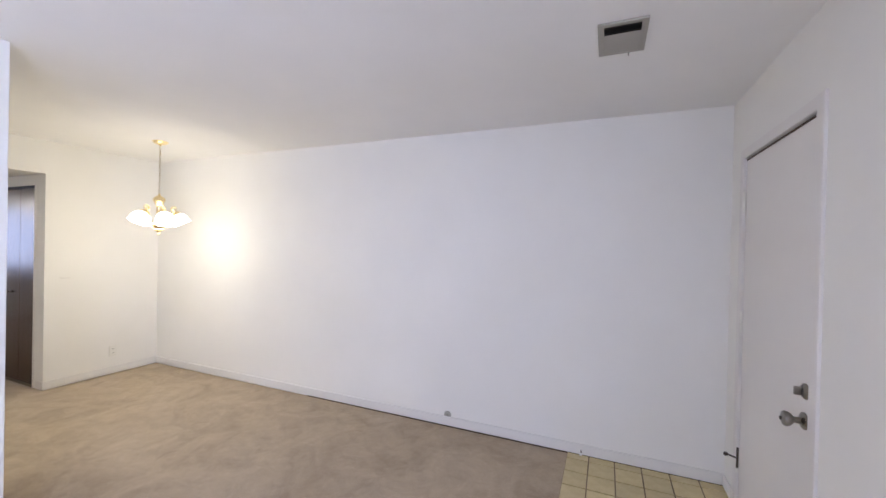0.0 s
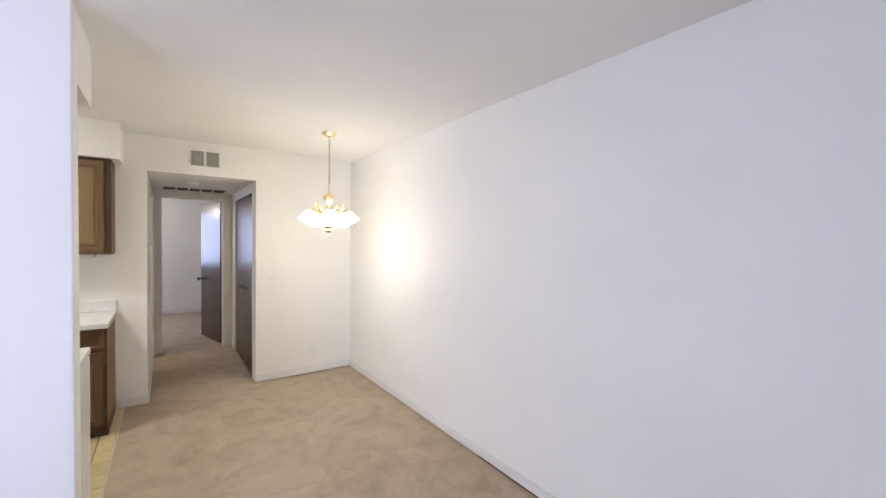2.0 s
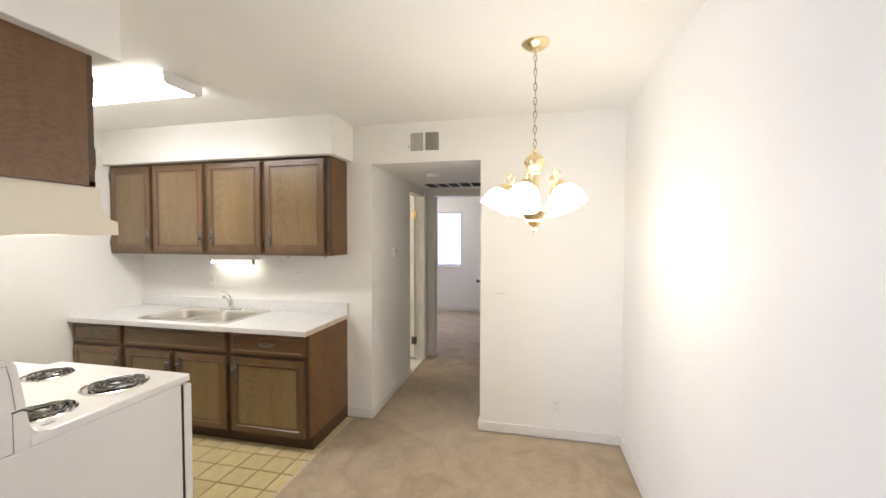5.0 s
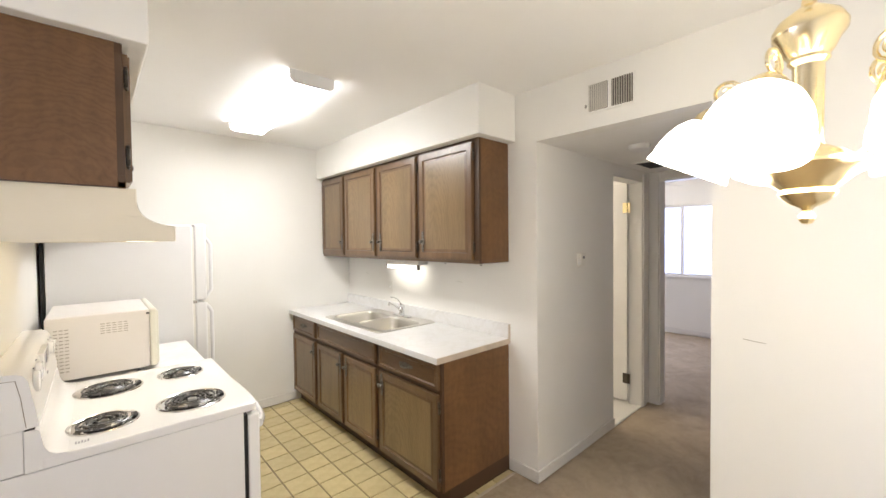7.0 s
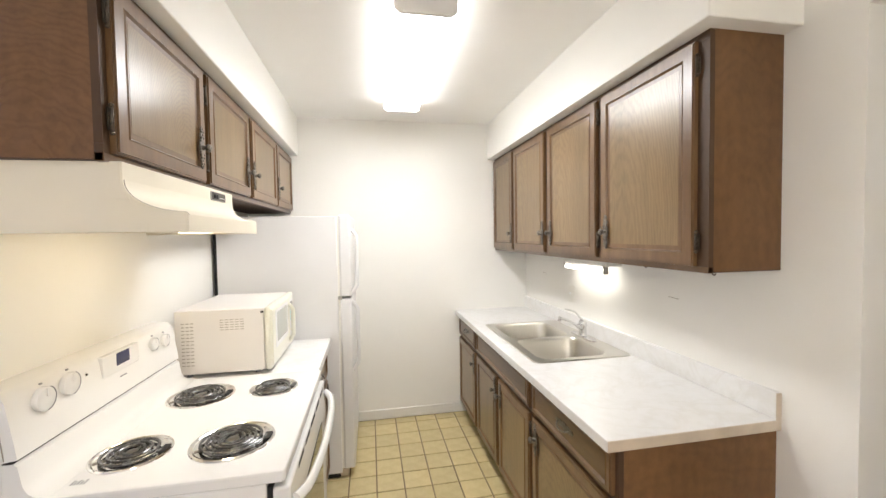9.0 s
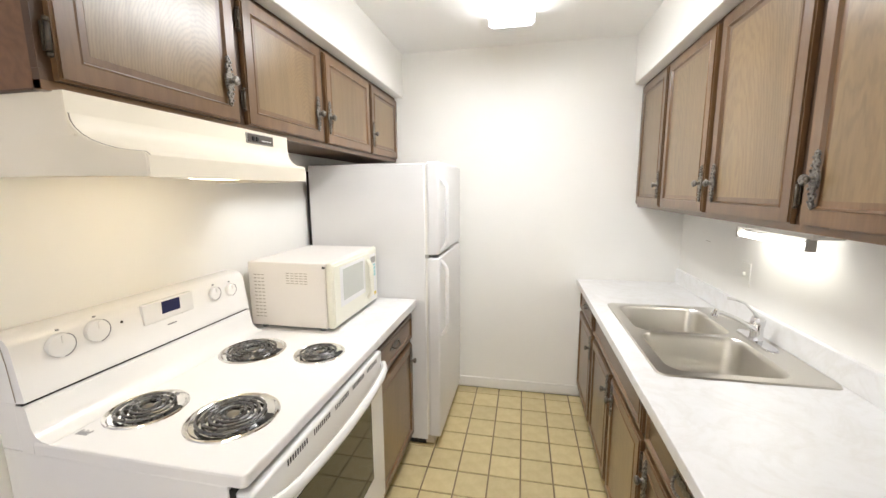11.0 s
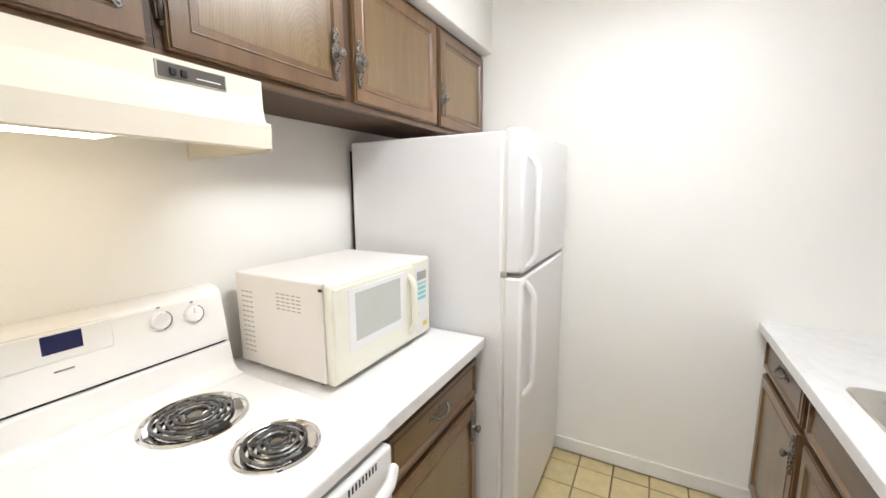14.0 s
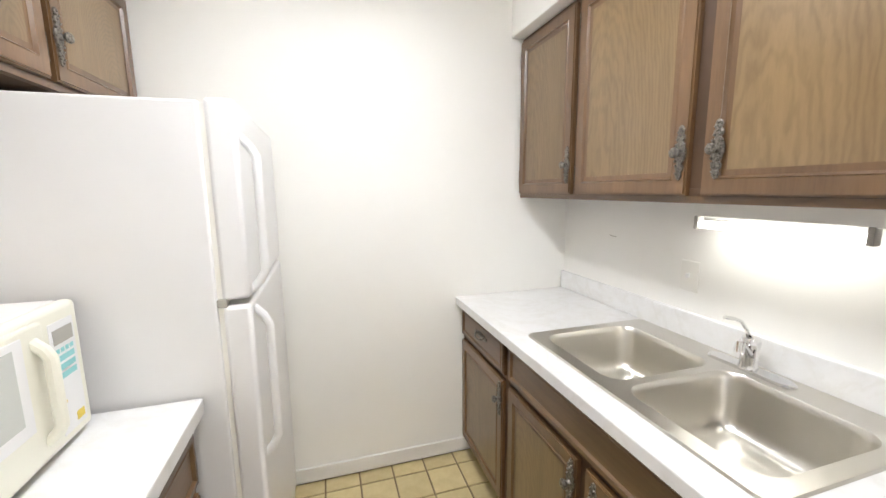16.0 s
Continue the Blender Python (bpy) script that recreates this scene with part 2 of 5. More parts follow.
DARKMETAL = plain("dark_vent_metal", (0.10, 0.085, 0.07), 0.55, 0.2, vary=0.2)
VENTGREY = plain("vent_grey_paint", (0.42, 0.40, 0.35), 0.5, vary=0.1)
LOUVRE = plain("louvre_paint", (0.58, 0.55, 0.49), 0.5, vary=0.1)
PLATE = plain("ivory_plastic", (0.85, 0.83, 0.77), 0.35, vary=0.03)
WHITEPL = plain("white_plastic", (0.82, 0.81, 0.79), 0.35, vary=0.03)
MWSLOT = plain("moulded_slot", (0.46, 0.41, 0.35), 0.6, vary=0.1)
SLOT = plain("vent_slot_shadow", (0.30, 0.25, 0.19), 0.7, vary=0.1)
LCD = plain("blue_black_display", (0.03, 0.035, 0.10), 0.12, vary=0.1)
MWGLASS = plain("microwave_window", (0.60, 0.61, 0.56), 0.12, vary=0.06)
OVENGLASS = plain("oven_glass", (0.05, 0.045, 0.03), 0.04, spec=0.8, vary=0.1)
AQUA = plain("aqua_print", (0.30, 0.62, 0.62), 0.5)
YELLOW = plain("yellow_print", (0.80, 0.62, 0.10), 0.5)
# grey of prints and small parts, also of the painted knob shade
GREYINK_SHADE = plain("grey_print_and_shade", (0.25, 0.25, 0.26), 0.5)
KNOBSTEEL = plain("worn_nickel", (0.33, 0.305, 0.27), 0.28, 1.0, vary=0.2)
SHADE = glow("lit_frosted_glass", (1.0, 0.93, 0.80), 4.6)
DIFFUSER = glow("lit_diffuser", (1.0, 0.99, 0.985), 9.5)
TUBE = glow("lit_tube", (1.0, 0.96, 0.88), 4.0)
BULB = glow("lit_hood_lens", (1.0, 0.80, 0.5), 6.0)
OUTSIDE = glow("bright_daylight", (0.55, 0.64, 1.0), 1.5, (0.1, 0.1, 0.1))
GLASS, gnt, gb = shader("window_glass", (1, 1, 1), 0.0)
gb.inputs["Transmission Weight"].default_value = 1.0
gb.inputs["IOR"].default_value = 1.05

# ---- building helpers ----
ORIGIN = {}


def thing(name, label, category, at=(0, 0, 0), spin=0.0, local=False, group="", kind="", shift=(0, 0, 0)):
    """An Empty at the base of a thing. With local, its parts are given in its own space; shift moves the whole thing."""
    ob = new(name)
    ob.empty_display_size = 0.05
    ob.matrix_basis = Matrix.Translation(shift) @ pose(*at, 0, 0, spin)
    ORIGIN[ob] = Vector((0, 0, 0)) if local else Vector(at)
    return tagged(ob, label, category, group, kind)


def part(name, bm, material, parent=None, label="", smooth=35):
    origin = ORIGIN.get(parent, Vector((0, 0, 0)))
    bmesh.ops.recalc_face_normals(bm, faces=bm.faces)
    bmesh.ops.translate(bm, verts=bm.verts, vec=-origin)
    data = bpy.data.meshes.new(name)
    bm.to_mesh(data)
    bm.free()
    data.materials.append(material)
    if smooth:
        data.set_sharp_from_angle(angle=radians(smooth))
        # broad flat faces stay flat, so that rounded edges do not bend their shading
        data.polygons.foreach_set("use_smooth", [not (p.area > 4e-4 and max(abs(c) for c in p.normal) > 0.9995) for p in data.polygons])
    ob = new(name, data)
    if parent:
        ob.parent = parent
        ORIGIN[ob] = origin
    return tagged(ob, label)


def structure(name, bm, material, label, category, smooth=0):
    ob = part(name, bm, material, None, smooth=smooth)
    return tagged(ob, label, category, kind="structure")


def box(bm, x0, x1, y0, y1, z0, z1, bevel=0.0, seg=2):
    x0, x1 = min(x0, x1), max(x0, x1)
    y0, y1 = min(y0, y1), max(y0, y1)
    z0, z1 = min(z0, z1), max(z0, z1)
    v = [bm.verts.new((x, y, z)) for x in (x0, x1) for y in (y0, y1) for z in (z0, z1)]
    faces = [bm.faces.new([v[i] for i in f]) for f in ((0, 1, 3, 2), (4, 6, 7, 5), (0, 4, 5, 1), (2, 3, 7, 6), (0, 2, 6, 4), (1, 5, 7, 3))]
    if bevel:
        edges = {e for f in faces for e in f.edges}
        bmesh.ops.bevel(bm, geom=list(edges), offset=bevel, segments=seg, affect="EDGES", profile=0.5)
    return bm


def solid(x0, x1, y0, y1, z0, z1, bevel=0.0, seg=2):
    return box(bmesh.new(), x0, x1, y0, y1, z0, z1, bevel, seg)


def lathe(bm, profile, m=Matrix(), seg=24, wave=None):
    """Turns a profile of (radius, height) about z; wave(angle, i) scales the radius."""
    rings = []
    for i, (r, z) in enumerate(profile):
        ring = []
        for k in range(seg):
            a = 2 * math.pi * k / seg
            rr = max(r, 0.0002) * (wave(a, i) if wave else 1)
            ring.append(bm.verts.new(m @ Vector((rr * math.cos(a), rr * math.sin(a), z))))
        rings.append(ring)
    for p, q in zip(rings, rings[1:]):
        for k in range(seg):
            bm.faces.new((p[k], p[(k + 1) % seg], q[(k + 1) % seg], q[k]))
    bm.faces.new(list(reversed(rings[0])))
    bm.faces.new(rings[-1])
    return bm


def tube(bm, pts, r, seg=8, closed=False):
    """A round bar along points; r may be a list."""
    pts = [Vector(p) for p in pts]
    n = len(pts)
    rings, up = [], None
    for i, p in enumerate(pts):
        a = pts[(i - 1) % n] if closed or i else p
        b = pts[(i + 1) % n] if closed or i < n - 1 else p
        d = (b - a).normalized()
        if up is None:
            up = d.orthogonal().normalized()
        up = (up - d * up.dot(d)).normalized()
        side = d.cross(up)
        rad = r[i] if isinstance(r, (list, tuple)) else r
        rings.append([bm.verts.new(p + rad * (math.cos(2 * math.pi * k / seg) * up + math.sin(2 * math.pi * k / seg) * side)) for k in range(seg)])
    for i in range(n if closed else n - 1):
        p, q = rings[i], rings[(i + 1) % n]
        for k in range(seg):
            bm.faces.new((p[k], p[(k + 1) % seg], q[(k + 1) % seg], q[k]))
    if not closed:
        bm.faces.new(list(reversed(rings[0])))
        bm.faces.new(rings[-1])
    return bm


def prism(bm, outline, axis, a, b):
    """Extrudes an outline of 2D points along an axis from a to b. x: (y, z); y: (x, z); z: (x, y)."""
    def at(p, c):
        return {"x": (c, p[0], p[1]), "y": (p[0], c, p[1]), "z": (p[0], p[1], c)}[axis]
    one = [bm.verts.new(at(p, a)) for p in outline]
    two = [bm.verts.new(at(p, b)) for p in outline]
    n = len(outline)
    for k in range(n):
        bm.faces.new((one[k], one[(k + 1) % n], two[(k + 1) % n], two[k]))
    bm.faces.new(list(reversed(one)))
    bm.faces.new(two)
    return bm


def facing(sx, at):
    """A frame whose z points along +x or -x (sx) from a place on a front."""
    return Matrix.Translation(at) @ Matrix.Rotation(radians(90) * sx, 4, "Y")


def rounded(x0, x1, y0, y1, r, n=5):
    pts = []
    for cx, cy, a0 in ((x1 - r, y1 - r, 0), (x0 + r, y1 - r, 90), (x0 + r, y0 + r, 180), (x1 - r, y0 + r, 270)):
        for i in range(n + 1):
            a = radians(a0 + 90 * i / n)
            pts.append((cx + r * math.cos(a), cy + r * math.sin(a)))
    return pts


# ---- large structure ----
W, N, E, KEND, SW, SL, SEND = -3.97, 4.245, 1.80, -0.045, -1.725, -1.605, 2.157
H, HALL, HS, HN, HEND, BED, SOUTH = 2.44, 2.12, 2.308, 3.211, -5.75, -8.82, -2.6

bm = solid(-9.0, 2.0, -2.9, 4.5, -0.12, -0.03)
structure("subfloor", bm, GROUT, "grey concrete slab under the carpet and tile", "floor")
bm = bmesh.new()
box(bm, W, E, 2.14, N, -0.029, 0.0)
box(bm, SL, E, SOUTH, 2.14, -0.029, 0.0)
box(bm, BED, W, HS, HN, -0.029, 0.0)
box(bm, BED, -5.87, -0.6, HS, -0.029, 0.0)
box(bm, BED, -5.87, HN, N, -0.029, 0.0)
bmesh.ops.remove_doubles(bm, verts=bm.verts, dist=0.0001)
structure("floor", bm, CARPET, "mottled tan cut-pile carpet with trodden patches", "carpet")
structure("floor_bathroom", solid(-5.87, W - 0.1, 0.2, HS - 0.005, -0.029, 0.002), PLATE, "pale vinyl floor beyond the open white door", "floor")
KT = structure("floor_kitchen", solid(W, SW, KEND, 2.137, -0.029, -0.006), GROUT, "brown grout bed of the yellow kitchen tiles", "floor")
ET = structure("floor_entry", solid(0.84, E, 2.6, N, 0.0005, 0.004), GROUT, "brown grout bed of the tiled entry", "floor")

structure("wall_north", solid(W, E + 0.1, N, N + 0.12, 0, H), WALL, "long plain off-white painted wall", "wall")
bm = bmesh.new()
box(bm, E, E + 0.12, SOUTH - 0.12, -1.95, 0, H)
box(bm, E, E + 0.12, 0.25, 3.142, 0, H)
box(bm, E, E + 0.12, -1.95, 0.25, 0, 0.6)
box(bm, E, E + 0.12, -1.95, 0.25, 2.1, H)
box(bm, E, E + 0.12, 4.022, N, 0, H)
box(bm, E, E + 0.12, 3.142, 4.022, 2.056, H)
structure("wall_east", bm, WALL, "off-white painted wall with the entry door and front window", "wall")
bm = bmesh.new()
box(bm, W - 0.12, W, HN, N + 0.12, 0, H)
box(bm, W - 0.12, W, HS, HN, HALL, H)
box(bm, W - 0.12, W, KEND - 0.12, HS, 0, H)
structure("wall_west", bm, WALL, "off-white painted wall with the hallway opening", "wall")
structure("wall_kitchen_end", solid(W, SL, KEND - 0.12, KEND, 0, H), WALL, "off-white end wall of the galley kitchen", "wall")
bm = bmesh.new()
box(bm, SW, SL, KEND, SEND, 0, H, 0.006)
box(bm, SW, SL, SOUTH, KEND - 0.12, 0, H)
structure("wall_partition", bm, WALL, "off-white partition between living room and kitchen", "wall")
structure("wall_south", solid(SL - 0.1, E + 0.12, SOUTH - 0.12, SOUTH, 0, H), WALL, "plain off-white living room wall", "wall")
bm = bmesh.new()
box(bm, W - 0.12, E + 0.12, SOUTH - 0.12, N + 0.12, H, H + 0.1)
structure("ceiling", bm, CEIL, "off-white textured ceiling", "ceiling")
structure("ceiling_hall", solid(HEND - 0.12, W - 0.12, HS - 0.1, HN + 0.1, HALL, HALL + 0.1), CEIL, "lowered off-white hallway ceiling", "ceiling")
structure("ceiling_bedroom", solid(-8.9, HEND - 0.12, -0.7, N + 0.12, H, H + 0.1), CEIL, "off-white bedroom ceiling", "ceiling")
structure("ceiling_bathroom", solid(HEND - 0.1, W - 0.12, 0.1, HS - 0.1, HALL + 0.1, HALL + 0.2), CEIL, "off-white bathroom ceiling", "ceiling")

# soffits over the wall cabinets
structure("soffit_stove_side", solid(SW - 0.001, -2.095, KEND, SEND, 2.145, H, 0.005), WALL, "off-white painted soffit above the wall cabinets", "soffit")
structure("soffit_sink_side", solid(W, -3.625, KEND, 2.15, 2.145, H, 0.005), WALL, "off-white painted soffit above the sink cabinets", "soffit")

# hallway, bathroom and bedroom shells
bm = bmesh.new()
box(bm, -5.02, W - 0.12, HS - 0.11, HS, 0, HALL)
box(bm, HEND - 0.1, -5.60, HS - 0.11, HS, 0, HALL)
box(bm, -5.60, -5.02, HS - 0.11, HS, 2.035, HALL)
structure("wall_hall_south", bm, WALL, "off-white hallway wall with an open doorway", "wall")
bm = bmesh.new()
box(bm, -4.16, W - 0.12, HN, HN + 0.11, 0, HALL)
box(bm, HEND - 0.1, -5.45, HN, HN + 0.11, 0, HALL)
box(bm, -5.45, -4.16, HN, HN + 0.11, 2.02, HALL)
box(bm, -5.45, -4.16, HN + 0.5, HN + 0.6, 0, HALL)
structure("wall_hall_north", bm, WALL, "off-white hallway wall around the closet", "wall")
bm = bmesh.new()
box(bm, HEND - 0.11, HEND, HN, N + 0.12, 0, H)
box(bm, HEND - 0.11, HEND, -0.7, HS, 0, H)
box(bm, HEND - 0.11, HEND, HS, 2.392, 0, HALL)
box(bm, HEND - 0.11, HEND, 3.108, HN, 0, HALL)
box(bm, HEND - 0.11, HEND, 2.392, 3.108, 2.05, HALL)
structure("wall_hall_end", bm, WALL, "off-white wall around the bedroom doorway", "wall")
bm = bmesh.new()
box(bm, BED - 0.12, BED, -0.7, 0.42, 0, H)
box(bm, BED - 0.12, BED, 2.215, N + 0.12, 0, H)
box(bm, BED - 0.12, BED, 0.42, 2.215, 0, 0.92)
box(bm, BED - 0.12, BED, 0.42, 2.215, 2.04, H)
structure("wall_bedroom_west", bm, WALL, "off-white bedroom wall with a window", "wall")
bm = bmesh.new()
box(bm, BED, HEND - 0.11, N, N + 0.12, 0, H)
box(bm, BED, HEND - 0.11, -0.7, -0.6, 0, H)
structure("wall_bedroom_sides", bm, WALL, "off-white bedroom side walls", "wall")
bm = bmesh.new()
box(bm, HEND, W - 0.12, 0.1, 0.2, 0, HALL + 0.1)
structure("wall_bathroom", bm, WALL, "off-white bathroom wall", "wall")
structure("backdrop", solid(BED - 0.62, BED - 0.6, -0.6, 3.2, 0.3, 3.0), OUTSIDE, "hazy bright daylight outside the bedroom window", "daylight")
structure("backdrop_east", solid(E + 0.78, E + 0.8, -3.2, 1.5, 0.0, 3.0), OUTSIDE, "hazy bright daylight outside the living room window", "daylight")


def baseboard(name, runs):
    """Runs of (x0, x1, y0, y1), each a low board with a rounded top."""
    bm = bmesh.new()
    for x0, x1, y0, y1 in runs:
        box(bm, x0, x1, y0, y1, 0.010, 0.085, 0.004, 1)
    return structure(name, bm, TRIM, "low white painted baseboard", "baseboard", 30)


T = 0.013
baseboard("baseboard_north", [(W + T, E, N - T, N)])
# dark strip that paints the shadow line between baseboard and carpet
structure("carpet_gap", solid(-1.6, E, N - T + 0.003, N, 0.0005, 0.0098), GAP, "dark strip for the shade under the long baseboard", "gap")
baseboard("baseboard_west", [(W, W + T, HN, N), (W, W + T, 2.10, HS), (W - 0.12, W + T, HN - T, HN)])
baseboard("baseboard_hall", [(-5.02, W + T, HS, HS + T), (HEND, -5.45, HN - T, HN)])
baseboard("baseboard_kitchen", [(-3.40, -2.0, KEND, KEND + T)])
baseboard("baseboard_partition", [(SL, SL + T, SOUTH, SEND), (SW, SL + T, SEND, SEND + T)])
baseboard("baseboard_bedroom", [(BED, BED + T, -0.6, N)])
baseboard("baseboard_east", [(E - T, E, 4.07, N - T), (E - T, E, SOUTH, 3.084)])


# ---- doors and windows ----
def entry_door():
    d = thing("door_1", "flat off-white painted entry door, shut, with worn nickel knob", "door", (E, 3.535, 0), kind="structure", shift=(0, 0.048, 0))
    part("leaf", solid(E + 0.012, E + 0.055, 3.104, 3.9655, 0.012, 2.044, 0.003), DOORW, d)
    bm = bmesh.new()
    box(bm, E - 0.012, E + 0.07, 3.038, 3.10, 0, 2.105, 0.004)
    part("jamb", bm, DOORW, d)
    bm = bmesh.new()
    box(bm, E - 0.006, E + 0.07, 3.968, 4.02, 0, 2.105, 0.004)
    part("jamb", bm, DOORW, d)
    part("head_casing", solid(E - 0.006, E + 0.07, 3.10, 3.968, 2.05, 2.105, 0.004), DOORW, d)
    part("stop", solid(E + 0.056, E + 0.09, 3.1005, 3.9675, 0, 2.0495), DOORW, d)
    # two added dark strips draw the shadow line below the head casing
    part("top_gap", solid(E + 0.03, E + 0.05, 3.105, 3.9645, 2.0445, 2.0495), BLACK, d, "black strip for the shade over the leaf")
    part("weatherstrip", solid(E + 0.0085, E + 0.013, 3.106, 3.9635, 2.036, 2.0438), GAP, d, "dark strip for the shadow line along the top of the leaf")
    for z in (0.30, 1.10, 1.80):
        bm = bmesh.new()
        tube(bm, [(E + 0.004, 3.965, z - 0.05), (E + 0.004, 3.965, z + 0.05)], 0.006)
        for k in (-0.055, 0.055):
            bmesh.ops.create_icosphere(bm, subdivisions=1, radius=0.007, matrix=Matrix.Translation((E + 0.004, 3.965, z + k)))
        part("hinge", bm, PLATE if z > 0.5 else PEWTER, d)
    bm = bmesh.new()
    tube(bm, [(E - 0.004, 3.965, 0.30), (E - 0.03, 3.985, 0.30), (E - 0.045, 4.0, 0.298)], 0.005)
    lathe(bm, [(0.011, 0), (0.012, 0.012), (0.008, 0.016)], Matrix.Translation((E - 0.045, 4.0, 0.29)), 10)
    part("hinge_stop", bm, PEWTER, d, "dark hinge-pin door stop")
    m = facing(-1, (E + 0.012, 3.18, 0.838))
    k = part("knob", lathe(bmesh.new(), [(0.034, 0), (0.034, 0.006), (0.026, 0.012), (0.013, 0.016), (0.012, 0.036), (0.02, 0.042), (0.028, 0.052), (0.03, 0.062), (0.027, 0.07), (0.014, 0.075), (0.0, 0.076)], m), KNOBSTEEL, d, "worn nickel door knob")
    part("key_button", lathe(bmesh.new(), [(0.008, 0.074), (0.008, 0.08), (0.0, 0.081)], m, 12), PEWTER, k)
    m = facing(-1, (E + 0.012, 3.176, 0.957))
    part("deadbolt", lathe(bmesh.new(), [(0.031, 0), (0.031, 0.006), (0.022, 0.014), (0.0, 0.016)], m), KNOBSTEEL, d, "worn nickel deadbolt plate")
    bm = solid(E - 0.028, E - 0.004, 3.17, 3.182, 0.940, 0.974, 0.004)
    part("thumb_turn", bm, KNOBSTEEL, d)


def bedroom_door():
    a = math.degrees(math.atan2(2.906 - 3.095, -6.58 + 5.87))
    d = thing("door_2", "dark brown glossy wooden bedroom door standing open", "door", (-5.87, 3.093, 0), a, True, kind="structure")
    part("leaf", solid(0.0, 0.725, -0.018, 0.018, 0.015, 2.03, 0.002), DOORDARK, d)
    for s in (-1, 1):
        m = Matrix.Translation((0.672, 0.018 * s, 0.89)) @ Matrix.Rotation(radians(-90 * s), 4, "X")
        part("knob", lathe(bmesh.new(), [(0.03, 0), (0.03, 0.006), (0.012, 0.012), (0.011, 0.035), (0.024, 0.045), (0.027, 0.058), (0.018, 0.068), (0.0, 0.07)], m, 18), PEWTER, d, "dark metal door knob")
    for z in (0.25, 1.1, 1.82):
        part("hinge", tube(bmesh.new(), [(-0.004, 0.02, z - 0.045), (-0.004, 0.02, z + 0.045)], 0.006), PEWTER, d)


def bathroom_door():
    d = thing("door_3", "white painted flush door opened into the bathroom", "door", (-5.56, HS - 0.05, 0), kind="structure")
    part("leaf", solid(-5.585, -5.55, 1.60, HS - 0.112, 0.03, 2.02, 0.002), TRIM, d)
    for z, mat in ((0.24, PEWTER), (1.80, BRASS)):
        bm = solid(-5.552, -5.546, HS - 0.15, HS - 0.085, z - 0.045, z + 0.045)
        tube(bm, [(-5.543, HS - 0.108, z - 0.045), (-5.543, HS - 0.108, z + 0.045)], 0.006)
        part("hinge", bm, mat, d, "dark hinge" if z < 1 else "brass hinge")


def trims():
    bm = bmesh.new()
    box(bm, -5.615, -5.588, HS - 0.115, HS + 0.004, 0, 2.035, 0.003)
    box(bm, -5.665, -5.602, HS, HS + 0.016, 0, 2.09, 0.004)
    box(bm, -5.588, -5.02, HS - 0.112, HS + 0.002, 2.018, 2.035)
    structure("trim_bathroom_door", bm, TRIM, "white painted door casing and jamb", "door trim", 30)
    bm = bmesh.new()
    box(bm, HEND, HEND + 0.016, HS + 0.004, 2.396, 0, 2.112, 0.004)
    box(bm, HEND, HEND + 0.016, 3.104, HN - 0.010, 0, 2.112, 0.004)
    box(bm, HEND, HEND + 0.015, 2.396, 3.104, 2.048, 2.112, 0.004)
    box(bm, HEND - 0.115, HEND - 0.001, 2.392, 2.408, 0, 2.048)
    box(bm, HEND - 0.115, HEND - 0.001, 3.092, 3.108, 0, 2.048)
    box(bm, HEND - 0.115, HEND - 0.001, 2.408, 3.092, 2.034, 2.048)
    structure("trim_bedroom_door", bm, TRIM, "white painted door casing of the bedroom", "door trim", 30)
    bm = bmesh.new()
    box(bm, -5.47, -5.445, HN - 0.006, HN + 0.1, 0, 2.02, 0.003)
    box(bm, -4.165, -4.14, HN - 0.006, HN + 0.1, 0, 2.02, 0.003)
    structure("trim_closet", bm, TRIM, "white painted closet jamb", "door trim", 30)
    structure("threshold_bathroom", solid(-5.588, -5.02, HS - 0.03, HS + 0.004, 0.0005, 0.012, 0.003), PLATE, "pale strip between carpet and vinyl", "threshold")
    structure("threshold_kitchen", solid(W, SW, 2.127, 2.145, -0.004, 0.004, 0.003), LAMEDGE, "thin tan edge where tile meets carpet", "threshold")


def closet_doors():
    d = thing("door_4", "dark brown glossy bifold closet doors, shut", "door", (-4.8, HN, 0), kind="structure")
    part("track", solid(-5.44, -4.17, HN + 0.012, HN + 0.04, 1.995, 2.018), BLACK, d)
    xs = [-5.44, -5.12, -4.803, -4.487, -4.17]
    for k in range(4):
        leaf = part("leaf", solid(xs[k] + 0.002, xs[k + 1] - 0.002, HN + 0.012, HN + 0.04, 0.02, 1.99, 0.002), DOORDARK, d)
        if k in (1, 2):
            x = xs[2] + (-0.14 if k == 1 else 0.12)
            m = Matrix.Translation((x, HN + 0.012, 0.92)) @ Matrix.Rotation(radians(90), 4, "X")
            part("knob", lathe(bmesh.new(), [(0.012, 0), (0.008, 0.01), (0.017, 0.02), (0.015, 0.028), (0.0, 0.031)], m, 14), PEWTER, leaf, "small dark round knob")


